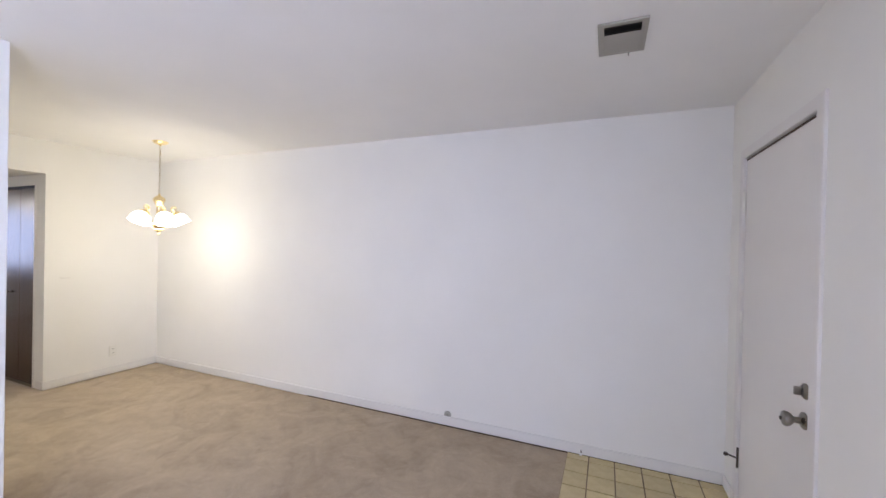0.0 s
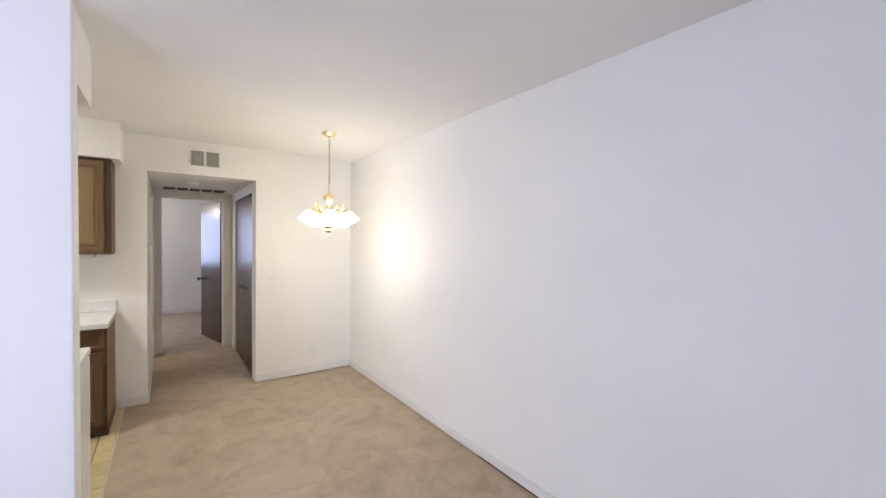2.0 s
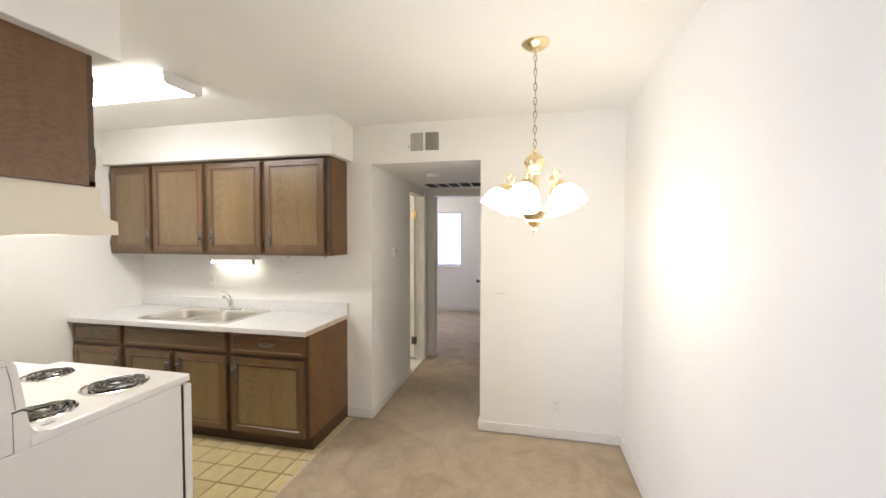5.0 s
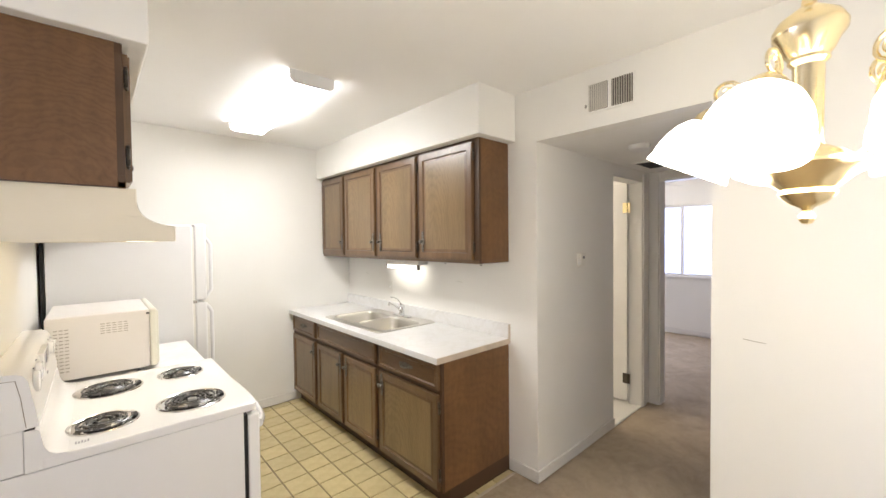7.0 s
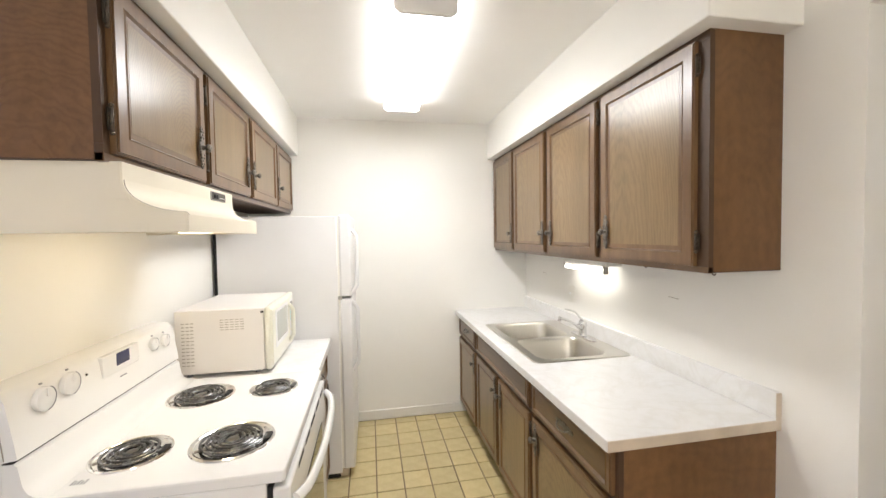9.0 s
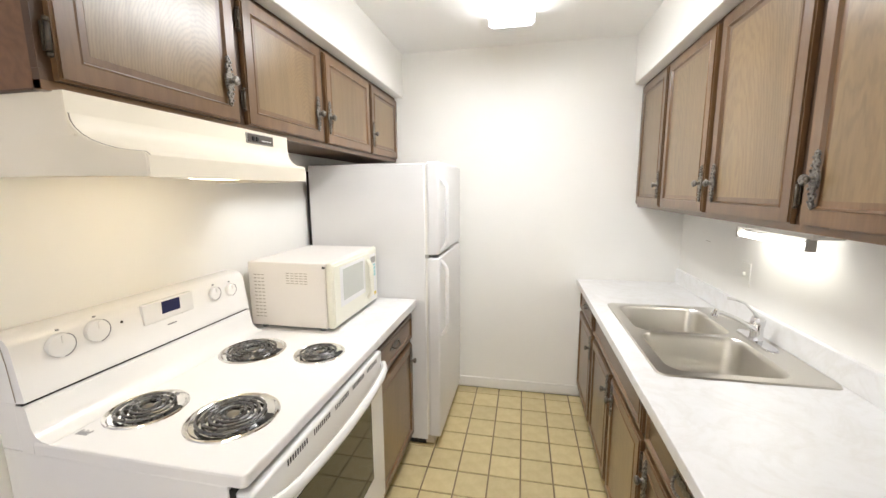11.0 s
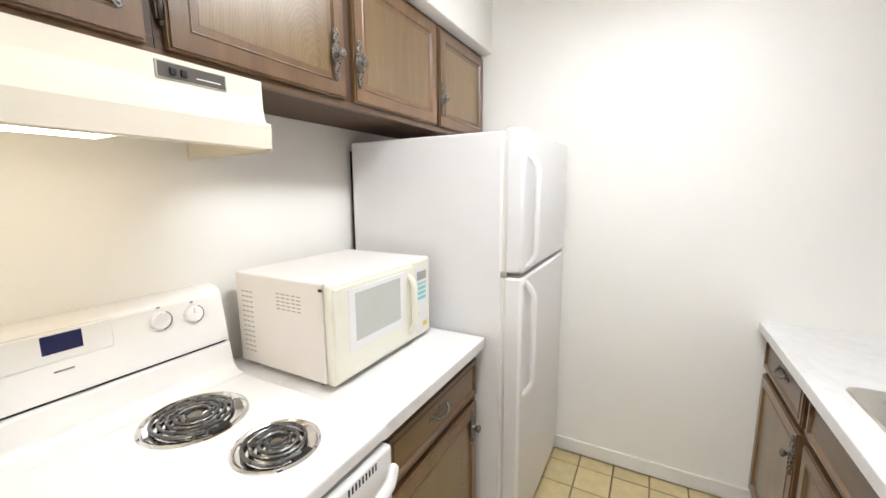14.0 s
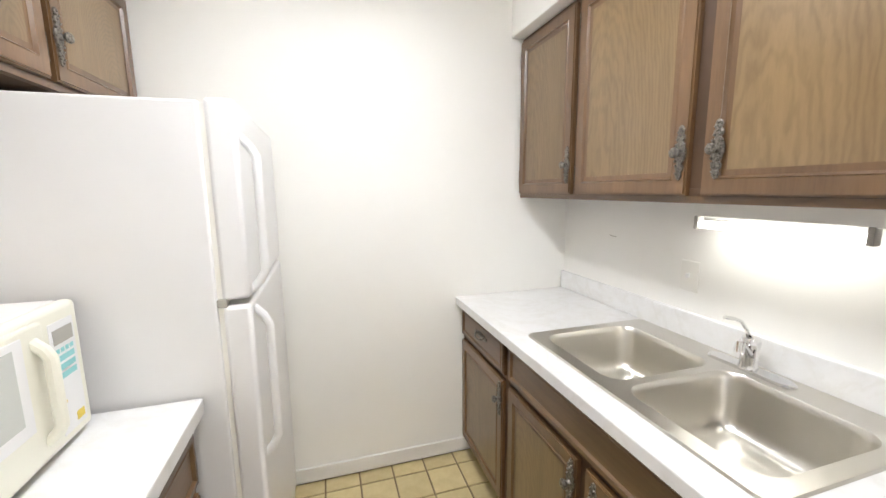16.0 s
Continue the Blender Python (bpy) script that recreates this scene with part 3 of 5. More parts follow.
def bedroom_window():
    d = thing("window_1", "white framed sliding bedroom window full of daylight", "window", (BED, 1.32, 0.93), kind="structure")
    y0, y1, z0, z1 = 0.42, 2.215, 0.92, 2.04
    bm = bmesh.new()
    box(bm, BED - 0.09, BED - 0.05, y0, y1, z0, z0 + 0.035)
    box(bm, BED - 0.09, BED - 0.05, y0, y1, z1 - 0.035, z1)
    box(bm, BED - 0.09, BED - 0.05, y0, y0 + 0.035, z0 + 0.035, z1 - 0.035)
    box(bm, BED - 0.09, BED - 0.05, y1 - 0.035, y1, z0 + 0.035, z1 - 0.035)
    part("window_frame", bm, WHITEPL, d)
    part("mullion", solid(BED - 0.085, BED - 0.045, 1.66, 1.70, z0 + 0.035, z1 - 0.035, 0.003), WHITEPL, d)
    for a, b in ((y0 + 0.035, 1.66), (1.70, y1 - 0.035)):
        p = part("pane", solid(BED - 0.072, BED - 0.068, a, b, z0 + 0.035, z1 - 0.035), GLASS, d)
        p.visible_shadow = False
    part("window_sill", solid(BED - 0.05, BED + 0.035, y0 - 0.04, y1 + 0.04, z0 - 0.03, z0 + 0.002, 0.005), TRIM, d)


def living_window():
    d = thing("window_2", "white framed front window of the living room", "window", (E, -0.85, 0.6), kind="structure")
    bm = bmesh.new()
    box(bm, E + 0.05, E + 0.09, -1.95, 0.25, 0.6, 0.64)
    box(bm, E + 0.05, E + 0.09, -1.95, 0.25, 2.06, 2.1)
    box(bm, E + 0.05, E + 0.09, -1.95, -1.91, 0.64, 2.06)
    box(bm, E + 0.05, E + 0.09, 0.21, 0.25, 0.64, 2.06)
    part("window_frame", bm, WHITEPL, d)
    p = part("pane", solid(E + 0.068, E + 0.072, -1.91, 0.21, 0.64, 2.06), GLASS, d)
    p.visible_shadow = False


entry_door()
bedroom_door()
bathroom_door()
closet_doors()
bedroom_window()
living_window()
trims()


# ---- kitchen cabinets ----
CT = 0.876


def panel_front(name, parent, xf, sx, y0, y1, z0, z1, mat, rail=0.052, thick=0.019):
    """A framed slab with a recessed centre panel on a front plane; sx is the way it faces."""
    bm = solid(xf, xf + sx * thick, y0, y1, z0, z1)
    bm.faces.ensure_lookup_table()
    bm.normal_update()
    bmesh.ops.recalc_face_normals(bm, faces=bm.faces)
    front = [f for f in bm.faces if f.normal.x * sx > 0.9]
    edges = list(front[0].edges)
    bmesh.ops.bevel(bm, geom=edges, offset=0.005, segments=2, affect="EDGES")
    bm.normal_update()
    front = max((f for f in bm.faces if f.normal.x * sx > 0.9), key=lambda f: f.calc_area())
    bmesh.ops.inset_region(bm, faces=[front], thickness=rail, depth=0)
    bmesh.ops.inset_region(bm, faces=[front], thickness=0.004, depth=0.0025)
    bmesh.ops.inset_region(bm, faces=[front], thickness=0.008, depth=-0.0085)
    ob = part(name, bm, mat, parent)
    e = rail + 0.0135
    px = xf + sx * thick
    part("panel", solid(px - sx * 0.012, px - sx * 0.0054, y0 + e, y1 - e, z0 + e, z1 - e), OAK_P if mat is OAK_V else OAK_H, ob)
    return ob


def pull(parent, x, sx, y, z):
    """An ornate cast plate with a waved outline and a round knob."""
    half = [(0.0, 0.062), (0.006, 0.058), (0.009, 0.051), (0.005, 0.045), (0.011, 0.038), (0.012, 0.031), (0.007, 0.025), (0.013, 0.016), (0.017, 0.006)]
    outline = half + [(a, -b) for a, b in reversed(half)]
    outline += [(-a, -b) for a, b in half[1:]] + [(-a, b) for a, b in list(reversed(half))[:-1]]
    outline = [(1.1 * a, 1.22 * b) for a, b in outline]
    bm = prism(bmesh.new(), [(y + a, z + b) for a, b in outline], "x", x, x + sx * 0.004)
    bm.normal_update()
    bmesh.ops.recalc_face_normals(bm, faces=bm.faces)
    front = [f for f in bm.faces if f.normal.x * sx > 0.9]
    bmesh.ops.inset_region(bm, faces=front, thickness=0.002, depth=0.0015)
    for dy, dz in ((0, 0.066), (0.007, 0.056), (-0.007, 0.056), (0, 0.046), (0.009, 0.036), (-0.009, 0.036), (0.012, 0.022), (-0.012, 0.022)):
        for up in (-1, 1):
            bmesh.ops.create_icosphere(bm, subdivisions=1, radius=0.0045, matrix=Matrix.Translation((x + sx * 0.005, y + dy, z + up * dz)))
    h = part("handle", bm, PULLMETAL, parent, "ornate antique pewter pull")
    part("knob", lathe(bmesh.new(), [(0.011, 0.003), (0.0060, 0.014), (0.011, 0.019), (0.0150, 0.026), (0.011, 0.032), (0.0, 0.035)], facing(sx, (x, y, z)), 14), PULLMETAL, h)


def bail(parent, x, sx, y, z):
    """A drawer pull: a waved cast plate and a bail across it."""
    half = [(0.055, 0.0), (0.05, 0.006), (0.043, 0.009), (0.037, 0.006), (0.03, 0.012), (0.02, 0.011), (0.013, 0.008), (0.007, 0.014)]
    outline = half + [(-a, b) for a, b in reversed(half)] + [(-a, -b) for a, b in half[1:]] + [(a, -b) for a, b in list(reversed(half))[:-1]]
    outline = [(1.28 * a, 1.2 * b) for a, b in outline]
    plate = part("handle", prism(bmesh.new(), [(y + a, z + b) for a, b in outline], "x", x, x + sx * 0.004), PULLMETAL, parent, "ornate antique pewter drawer pull")
    pts = [(x + sx * (0.004 + 0.020 * math.sin(math.pi * i / 10)), y + 0.044 * math.cos(math.pi * i / 10), z + 0.004 - 0.014 * math.sin(math.pi * i / 10)) for i in range(11)]
    part("bail", tube(bmesh.new(), pts, 0.004, 7), PULLMETAL, plate)


def hinges(parent, x, sx, y, zs):
    for z in zs:
        bm = solid(x, x + sx * 0.004, y - 0.008, y + 0.008, z - 0.027, z + 0.027)
        tube(bm, [(x + sx * 0.006, y, z - 0.027), (x + sx * 0.006, y, z + 0.027)], 0.0052, 8)
        for k in (-0.033, 0.033):
            bmesh.ops.create_icosphere(bm, subdivisions=1, radius=0.0062, matrix=Matrix.Translation((x + sx * 0.006, y, z + k)))
        part("hinge", bm, PEWTER, parent, "small ornate dark hinge")


def wall_cabinet(label, xb, xf, sx, y0, y1, z0, z1, doors, ply=None):
    """doors: (y0, y1, side of the pull, z of the pull)."""
    c = thing("wall_cabinet", label, "cabinet", (xb, (y0 + y1) / 2, z0), group="wall cabinets")
    part("body", solid(xb, xf - sx * 0.019, y0 + 0.0005, y1 - 0.0005, z0 + 0.0036, z1), ply or VENEER, c, "dark brown plywood carcase" if ply else "reddish brown plywood carcase")
    bm = bmesh.new()
    box(bm, xf - sx * 0.019, xf, y0 + 0.0005, y1 - 0.0005, z0, z0 + 0.04, 0.001, 1)
    box(bm, xf - sx * 0.019, xf, y0 + 0.0005, y1 - 0.0005, z1 - 0.03, z1, 0.001, 1)
    ys = [y0 + 0.0005] + [v for d in doors for v in (d[0] + 0.012, d[1] - 0.012)] + [y1 - 0.0005]
    for a, b in zip(ys[::2], ys[1::2]):
        box(bm, xf - sx * 0.019, xf - sx * 0.0005, a, b, z0 + 0.04, z1 - 0.03)
    # thin dark sheet below the carcase: shade put in as colour
    part("underside", solid(xb, xf - sx * 0.02, y0 + 0.001, y1 - 0.001, z0 + 0.0005, z0 + 0.0035), GAP, c, "dark sheet standing for the shade under the cabinet")
    # frame colour holds the shade of the gaps between the doors
    part("face_frame", bm, GAP, c, "oak face frame, coloured dark for the shade between doors")
    part("bottom_rail", solid(xf - sx * 0.02, xf + sx * 0.001, y0 + 0.0005, y1 - 0.0005, z0 - 0.001, z0 + 0.018), OAK_H, c)
    for a, b, side, zp in doors:
        d = panel_front("door", c, xf, sx, a, b, z0 + 0.02, z1 - 0.022, OAK_V)
        yp = b - 0.02 if side == "hi" else a + 0.042
        yh = a if side == "hi" else b
        pull(d, xf + sx * 0.019, sx, yp, zp)
        hinges(d, xf + sx * 0.004, sx, yh + (-0.006 if side == "hi" else 0.006), (z0 + 0.1, z1 - 0.1))
    return c


def base_cabinet(label, xb, xf, sx, y0, y1, top, drawers, doors, toe=0.10, hollow=False):
    """drawers: (y0, y1, with a pull); doors: (y0, y1, side of the pull)."""
    c = thing("base_cabinet", label, "cabinet", (xb, (y0 + y1) / 2, 0), group="base cabinets")
    part("body", solid(xb, xf - sx * 0.019, y0 + 0.0005, y1 - 0.0005, toe, 0.66 if hollow else top), VENEER, c, "reddish brown plywood carcase")
    part("toe_kick", solid(xb, xf - sx * 0.055, y0 + 0.0005, y1 - 0.0005, -0.004, toe), GAP, c, "dark recessed toe kick")
    bm = solid(xf - sx * 0.019, xf, y0 + 0.0005, y1 - 0.0005, toe, top, 0.001, 1)
    # shade around drawers and doors is in this dark colour
    part("face_frame", bm, GAP, c, "oak face frame, coloured dark for the shade between doors")
    for a, b, has in drawers:
        d = panel_front("drawer", c, xf, sx, a, b, 0.682, 0.828, OAK_H, 0.02)
        if has:
            bail(d, xf + sx * 0.012, sx, (a + b) / 2, 0.758)
    for a, b, side in doors:
        d = panel_front("door", c, xf, sx, a, b, 0.108, 0.655, OAK_V)
        yp = b - 0.02 if side == "hi" else a + 0.042
        yh = a if side == "hi" else b
        pull(d, xf + sx * 0.019, sx, yp, 0.57)
        hinges(d, xf + sx * 0.004, sx, yh + (-0.006 if side == "hi" else 0.006), (0.2, 0.58))
    return c


UF, BF = -3.689, -3.375
wall_cabinet("dark-stained oak wall cabinet with one door, in the corner", W, UF, 1, KEND, 0.421, 1.377, 2.145, [(-0.03, 0.405, "hi", 1.515)])
wall_cabinet("dark-stained oak wall cabinet with two doors above the sink", W, UF, 1, 0.421, 1.51, 1.377, 2.145, [(0.437, 0.94, "hi", 1.515), (0.986, 1.489, "lo", 1.515)])
wall_cabinet("dark-stained oak wall cabinet with one door and reddish end panel", W, UF, 1, 1.51, 2.09, 1.377, 2.145, [(1.53, 2.046, "lo", 1.515)])
base_cabinet("dark-stained oak base cabinet with drawer, in the corner", W, BF, 1, KEND, 0.484, CT - 0.036, [(-0.025, 0.462, True)], [(-0.025, 0.455, "hi")])
base_cabinet("dark-stained oak sink base cabinet with two doors", W, BF, 1, 0.484, 1.446, CT - 0.036, [(0.505, 1.424, False)], [(0.508, 0.94, "hi"), (0.978, 1.424, "lo")], hollow=True)
base_cabinet("dark-stained oak base cabinet with drawer and bare end panel", W, BF, 1, 1.446, 2.085, CT - 0.036, [(1.467, 2.068, True)], [(1.467, 2.064, "lo")])
LF = -2.031
wall_cabinet("dark-stained oak wall cabinet above the range hood", SW, LF, -1, 1.56, 2.112, 1.697, 2.145, [(1.58, 2.088, "lo", 1.835)], PLY)
wall_cabinet("dark-stained oak wall cabinet with two doors above the counter", SW, LF, -1, 0.46, 1.56, 1.697, 2.145, [(0.474, 0.998, "hi", 1.835), (1.04, 1.541, "lo", 1.835)], PLY)
wall_cabinet("dark-stained oak wall cabinet with one door above the fridge", SW, LF, -1, KEND, 0.46, 1.697, 2.145, [(-0.03, 0.448, "hi", 1.835)], PLY)
base_cabinet("dark-stained oak base cabinet with drawer beside the range", SW, -2.345, -1, 0.725, 1.335, 0.86, [(0.75, 1.30, True)], [(0.75, 1.30, "lo")])


def worktop(label, xb, xf, sx, y0, y1, top, thick, splash, hole=None):
    c = thing("countertop", label, "countertop", (xb, (y0 + y1) / 2, top - thick))
    lo, hi = min(xb, xf), max(xb, xf)
    bm = bmesh.new()
    rim = [bm.verts.new((x, y, top)) for x, y in rounded(lo + 0.003, hi - 0.003, y0 + 0.003, y1 - 0.003, 0.004, 2)]
    edges = [bm.edges.new((rim[i], rim[(i + 1) % len(rim)])) for i in range(len(rim))]
    if hole:
        ring = [bm.verts.new((x, y, top)) for x, y in rounded(*hole, 0.03, 3)]
        edges += [bm.edges.new((ring[i], ring[(i + 1) % len(ring)])) for i in range(len(ring))]
        deep = [bm.verts.new((x, y, top - thick)) for x, y in rounded(*hole, 0.03, 3)]
        for i in range(len(ring)):
            bm.faces.new((ring[i], ring[(i + 1) % len(ring)], deep[(i + 1) % len(ring)], deep[i]))
    bmesh.ops.triangle_fill(bm, edges=edges, use_beauty=True)
    last = rim
    for grow, z in ((0.002, top - 0.001), (0.003, top - 0.004), (0.003, top - thick)):
        nxt = [bm.verts.new((x, y, z)) for x, y in rounded(lo + 0.003 - grow, hi - 0.003 + grow, y0 + 0.003 - grow, y1 - 0.003 + grow, 0.004 + grow, 2)]
        for i in range(len(rim)):
            bm.faces.new((last[i], last[(i + 1) % len(rim)], nxt[(i + 1) % len(rim)], nxt[i]))
        last = nxt
    part("slab", bm, LAMINATE, c)
    part("end_strip", solid(xb, xf - sx * 0.002, y1, y1 + 0.003, top - thick + 0.001, top - 0.001), LAMEDGE, c, "tan unfinished end edge")
    if splash:
        part("backsplash", solid(xb, xb + sx * 0.02, y0, y1, top, top + splash, 0.005), LAMINATE, c)
        part("splash_end", solid(xb, xb + sx * 0.019, y1, y1 + 0.003, top, top + splash - 0.004), LAMEDGE, c)
    return c


worktop("white marble-pattern laminate countertop with short backsplash", W, -3.328, 1, KEND, 2.097, CT, 0.036, 0.095, (-3.90, -3.440, 0.568, 1.368))
bead = worktop("white marble-pattern laminate countertop beside the range", SW, -2.385, -1, 0.72, 1.343, 0.897, 0.037, 0.0)
part("edge_bead", solid(SW - 0.002, -2.383, 1.3385, 1.3435, 0.8965, 0.8988, 0.001), LAMEDGE, bead, "tan worn bead along the edge")


# ---- kitchen appliances ----
RANGE = (0.055, 0.010, 0.0)


def stove():
    y0, y1, xb, xf = 1.335, 2.096, -1.782, -2.447
    s = thing("range", "white freestanding electric range with four coil burners", "stove", ((xb + xf) / 2, (y0 + y1) / 2, 0), shift=RANGE)
    part("body", solid(xb, xf + 0.035, y0, y1, 0.0, 0.882, 0.004), ENAMEL, s)
    spots = ((-2.020, 1.925, 0.094), (-2.277, 1.912, 0.110), (-2.043, 1.530, 0.110), (-2.297, 1.506, 0.087))
    bm = bmesh.new()
    edges = []
    rim = [bm.verts.new((x, y, 0.914)) for x, y in rounded(xf - 0.006, -1.885, y0 + 0.002, y1 - 0.002, 0.008)]
    edges += [bm.edges.new((rim[i], rim[(i + 1) % len(rim)])) for i in range(len(rim))]
    for x, y, r in spots:
        ring = [bm.verts.new((x + r * math.cos(a), y + r * math.sin(a), 0.914)) for a in (2 * math.pi * i / 32 for i in range(32))]
        edges += [bm.edges.new((ring[i], ring[(i + 1) % 32])) for i in range(32)]
    bmesh.ops.triangle_fill(bm, edges=edges, use_beauty=True)
    last = rim
    for grow, z in ((0.004, 0.9125), (0.006, 0.908), (0.006, 0.886), (0.003, 0.8835)):
        nxt = [bm.verts.new((x, y, z)) for x, y in rounded(xf - 0.006 - grow, -1.885 + grow, y0 + 0.002 - grow, y1 - 0.002 + grow, 0.008 + grow)]
        for i in range(len(rim)):
            bm.faces.new((last[i], last[(i + 1) % len(rim)], nxt[(i + 1) % len(rim)], nxt[i]))
        last = nxt
    top = part("cooktop", bm, ENAMEL, s)
    # coved riser at the back of the cooktop, and above it the slanted control panel
    cove = [(-1.850, 0.884), (-1.850, 1.002), (-1.872, 1.002), (-1.881, 0.996), (-1.885, 0.975), (-1.889, 0.948), (-1.898, 0.930), (-1.914, 0.919), (-1.938, 0.9152), (-1.938, 0.9138), (-1.90, 0.9136), (-1.893, 0.884)]
    part("riser", prism(bmesh.new(), cove, "y", y0 - 0.002, y1 + 0.002), ENAMEL, s)
    part("end_panel", solid(xb, -1.849, y0 + 0.001, y1 + 0.001, 0.8845, 1.006, 0.003), ENAMEL, s)
    bm = bmesh.new()
    prism(bm, [(xb, 1.0065), (-1.850, 1.0065), (-1.881, 1.0105), (-1.879, 1.03), (-1.862, 1.143), (-1.853, 1.158), (-1.838, 1.166), (xb, 1.168)], "y", y0, y1 + 0.001)
    guard = part("backguard", bm, ENAMEL, s)
    part("gap", solid(-1.852, -1.872, y0 + 0.004, y1 + 0.0005, 1.0025, 1.0095), BLACK, s, "black gap below the control panel")
    for y in (y0 - 0.0012, y1 + 0.0022):
        part("cap_seam", tube(bmesh.new(), [(-1.802, y, 1.150), (-1.838, y, 1.148), (-1.847, y, 1.10), (-1.856, y, 1.012)], 0.0009, 5), SLOT, guard, "thin seam of the end cap")
    tilt = Matrix.Rotation(radians(-90), 4, "Y")
    for y, r, z in ((2.003, 0.031, 1.116), (1.915, 0.031, 1.122), (1.500, 0.024, 1.116), (1.420, 0.024, 1.110)):
        x = -1.862 - (1.143 - z) * 0.15
        m = Matrix.Translation((x, y, z)) @ tilt
        k = part("knob", lathe(bmesh.new(), [(r, 0), (r, 0.007), (r * 0.95, 0.012), (r * 0.82, 0.0145), (0.0, 0.015)], m, 28), ENAMEL, guard, "round white control knob")
        # grey arc on the rim paints the knob's shaded side
        arc = [(x - 0.0125, y - r * 0.975 * math.cos(a), z + r * 0.975 * math.sin(a)) for a in (radians(-85 + 10 * i) for i in range(16))]
        part("skirt", tube(bmesh.new(), arc, 0.0012, 5), GREYINK_SHADE, k, "dark arc for the shaded edge of the knob")
        part("grip", solid(x - 0.018, x - 0.012, y - 0.003, y + 0.003, z + r * 0.2, z + r * 0.85, 0.0015), ENAMEL, k)
        part("mark", solid(x - 0.0025, x + 0.002, y - 0.003, y + 0.003, z + r + 0.006, z + r + 0.010), GREYINK_SHADE, k)
    part("clock_panel", solid(-1.874, -1.855, 1.60, 1.785, 1.086, 1.152, 0.003), ENAMEL, guard)
    part("display", solid(-1.8755, -1.868, 1.655, 1.722, 1.106, 1.146, 0.001), LCD, guard, "dark blue clock display")
    part("print_bar", solid(-1.8765, -1.868, 1.675, 1.708, 1.064, 1.067), GREYINK_SHADE, guard)
    part("indicator", lathe(bmesh.new(), [(0.004, 0), (0.003, 0.003), (0, 0.0035)], Matrix.Translation((-1.866, 1.845, 1.122)) @ tilt, 10), PEWTER, guard)

    def burner(x, y, r, turns):
        t = thing("burner", "black spiral coil burner in a chrome drip bowl", "burner", (x, y, 0.914), group="burners of the range", shift=RANGE)
        bowl = [(r * 0.16, -0.030), (r * 0.40, -0.0295), (r * 0.72, -0.024), (r * 0.88, -0.010), (r * 0.95, 0.002), (r * 1.01, 0.005), (r * 1.055, 0.0035), (r * 1.07, 0.0006)]
        part("drip_bowl", lathe(bmesh.new(), [(q, 0.914 + z) for q, z in bowl], Matrix.Translation((x, y, 0)), 40), DRIP, t, "shiny chrome drip bowl")
        n = int(turns * 26)
        pts = []
        for i in range(n + 1):
            a = 2 * math.pi * i / 26
            q = r * (0.20 + 0.65 * i / n)
            pts.append((x + q * math.cos(a), y + q * math.sin(a), 0.9225))
        part("coil", tube(bmesh.new(), pts, 0.0043, 8), COIL, t)
        part("centre_cap", lathe(bmesh.new(), [(r * 0.15, 0.917), (r * 0.15, 0.922), (r * 0.1, 0.9235), (0, 0.924)], Matrix.Translation((x, y, 0)), 20), KNOBSTEEL, t)
        bm = bmesh.new()
        for k in range(3):
            a = 0.5 + k * 2.094
            tube(bm, [(x, y, 0.9165), (x + r * 0.93 * math.cos(a), y + r * 0.93 * math.sin(a), 0.9165)], 0.0022, 6)
        part("support", bm, KNOBSTEEL, t)
        part("plug", solid(x - r * 0.98, x - r * 0.80, y - 0.02, y + 0.02, 0.9135, 0.922), BLACK, t)

    # a pan sits in an opening of the cooktop; its rim lies proud of the enamel
    for x, y, r in spots:
        burner(x, y, r - 0.003, 4.5 if r > 0.1 else 3.5)
    bm = bmesh.new()
    for i in range(5):
        box(bm, -1.955 - 0.007 * i, -1.951 - 0.007 * i, 2.034 + (0.005 if i % 2 else 0), 2.054, 0.9143, 0.9148)
    part("print_mark", bm, GREYINK_SHADE, top)
    # oven front
    part("side_gap", solid(xf + 0.034, xf + 0.022, y0 + 0.003, y1 - 0.003, 0.09, 0.872), BLACK, s)
    door = part("oven_door", solid(xf + 0.022, xf - 0.022, y0 + 0.002, y1 - 0.002, 0.235, 0.868, 0.008, 3), ENAMEL, s)
    part("oven_window", solid(xf - 0.018, xf - 0.0245, 1.462, 1.965, 0.40, 0.735, 0.002), OVENGLASS, door, "dark oven window")
    for g in range(5):
        for i in range(9):
            y = 1.395 + g * 0.122 + i * 0.0105
            part("vent_slot", solid(xf - 0.018, xf - 0.0228, y, y + 0.0045, 0.842, 0.858), BLACK, door)
    bm = bmesh.new()
    pts = [(xf - 0.03 - 0.045 * math.sin(math.pi * min(max((i - 0.4) / 15.2, 0), 1)) ** 0.35, 1.345 + i * (0.717 / 16), 0.812) for i in range(17)]
    tube(bm, pts, 0.013, 10)
    for v in bm.verts:
        v.co.z = 0.812 + (v.co.z - 0.812) * 1.25
    part("handle", bm, ENAMEL, door, "bowed white oven handle")
    part("drawer", solid(xf + 0.022, xf - 0.016, y0 + 0.002, y1 - 0.002, 0.075, 0.225, 0.008, 3), ENAMEL, s)
    part("plinth", solid(xf + 0.05, xf + 0.03, y0 + 0.01, y1 - 0.01, 0.0, 0.075), BLACK, s)


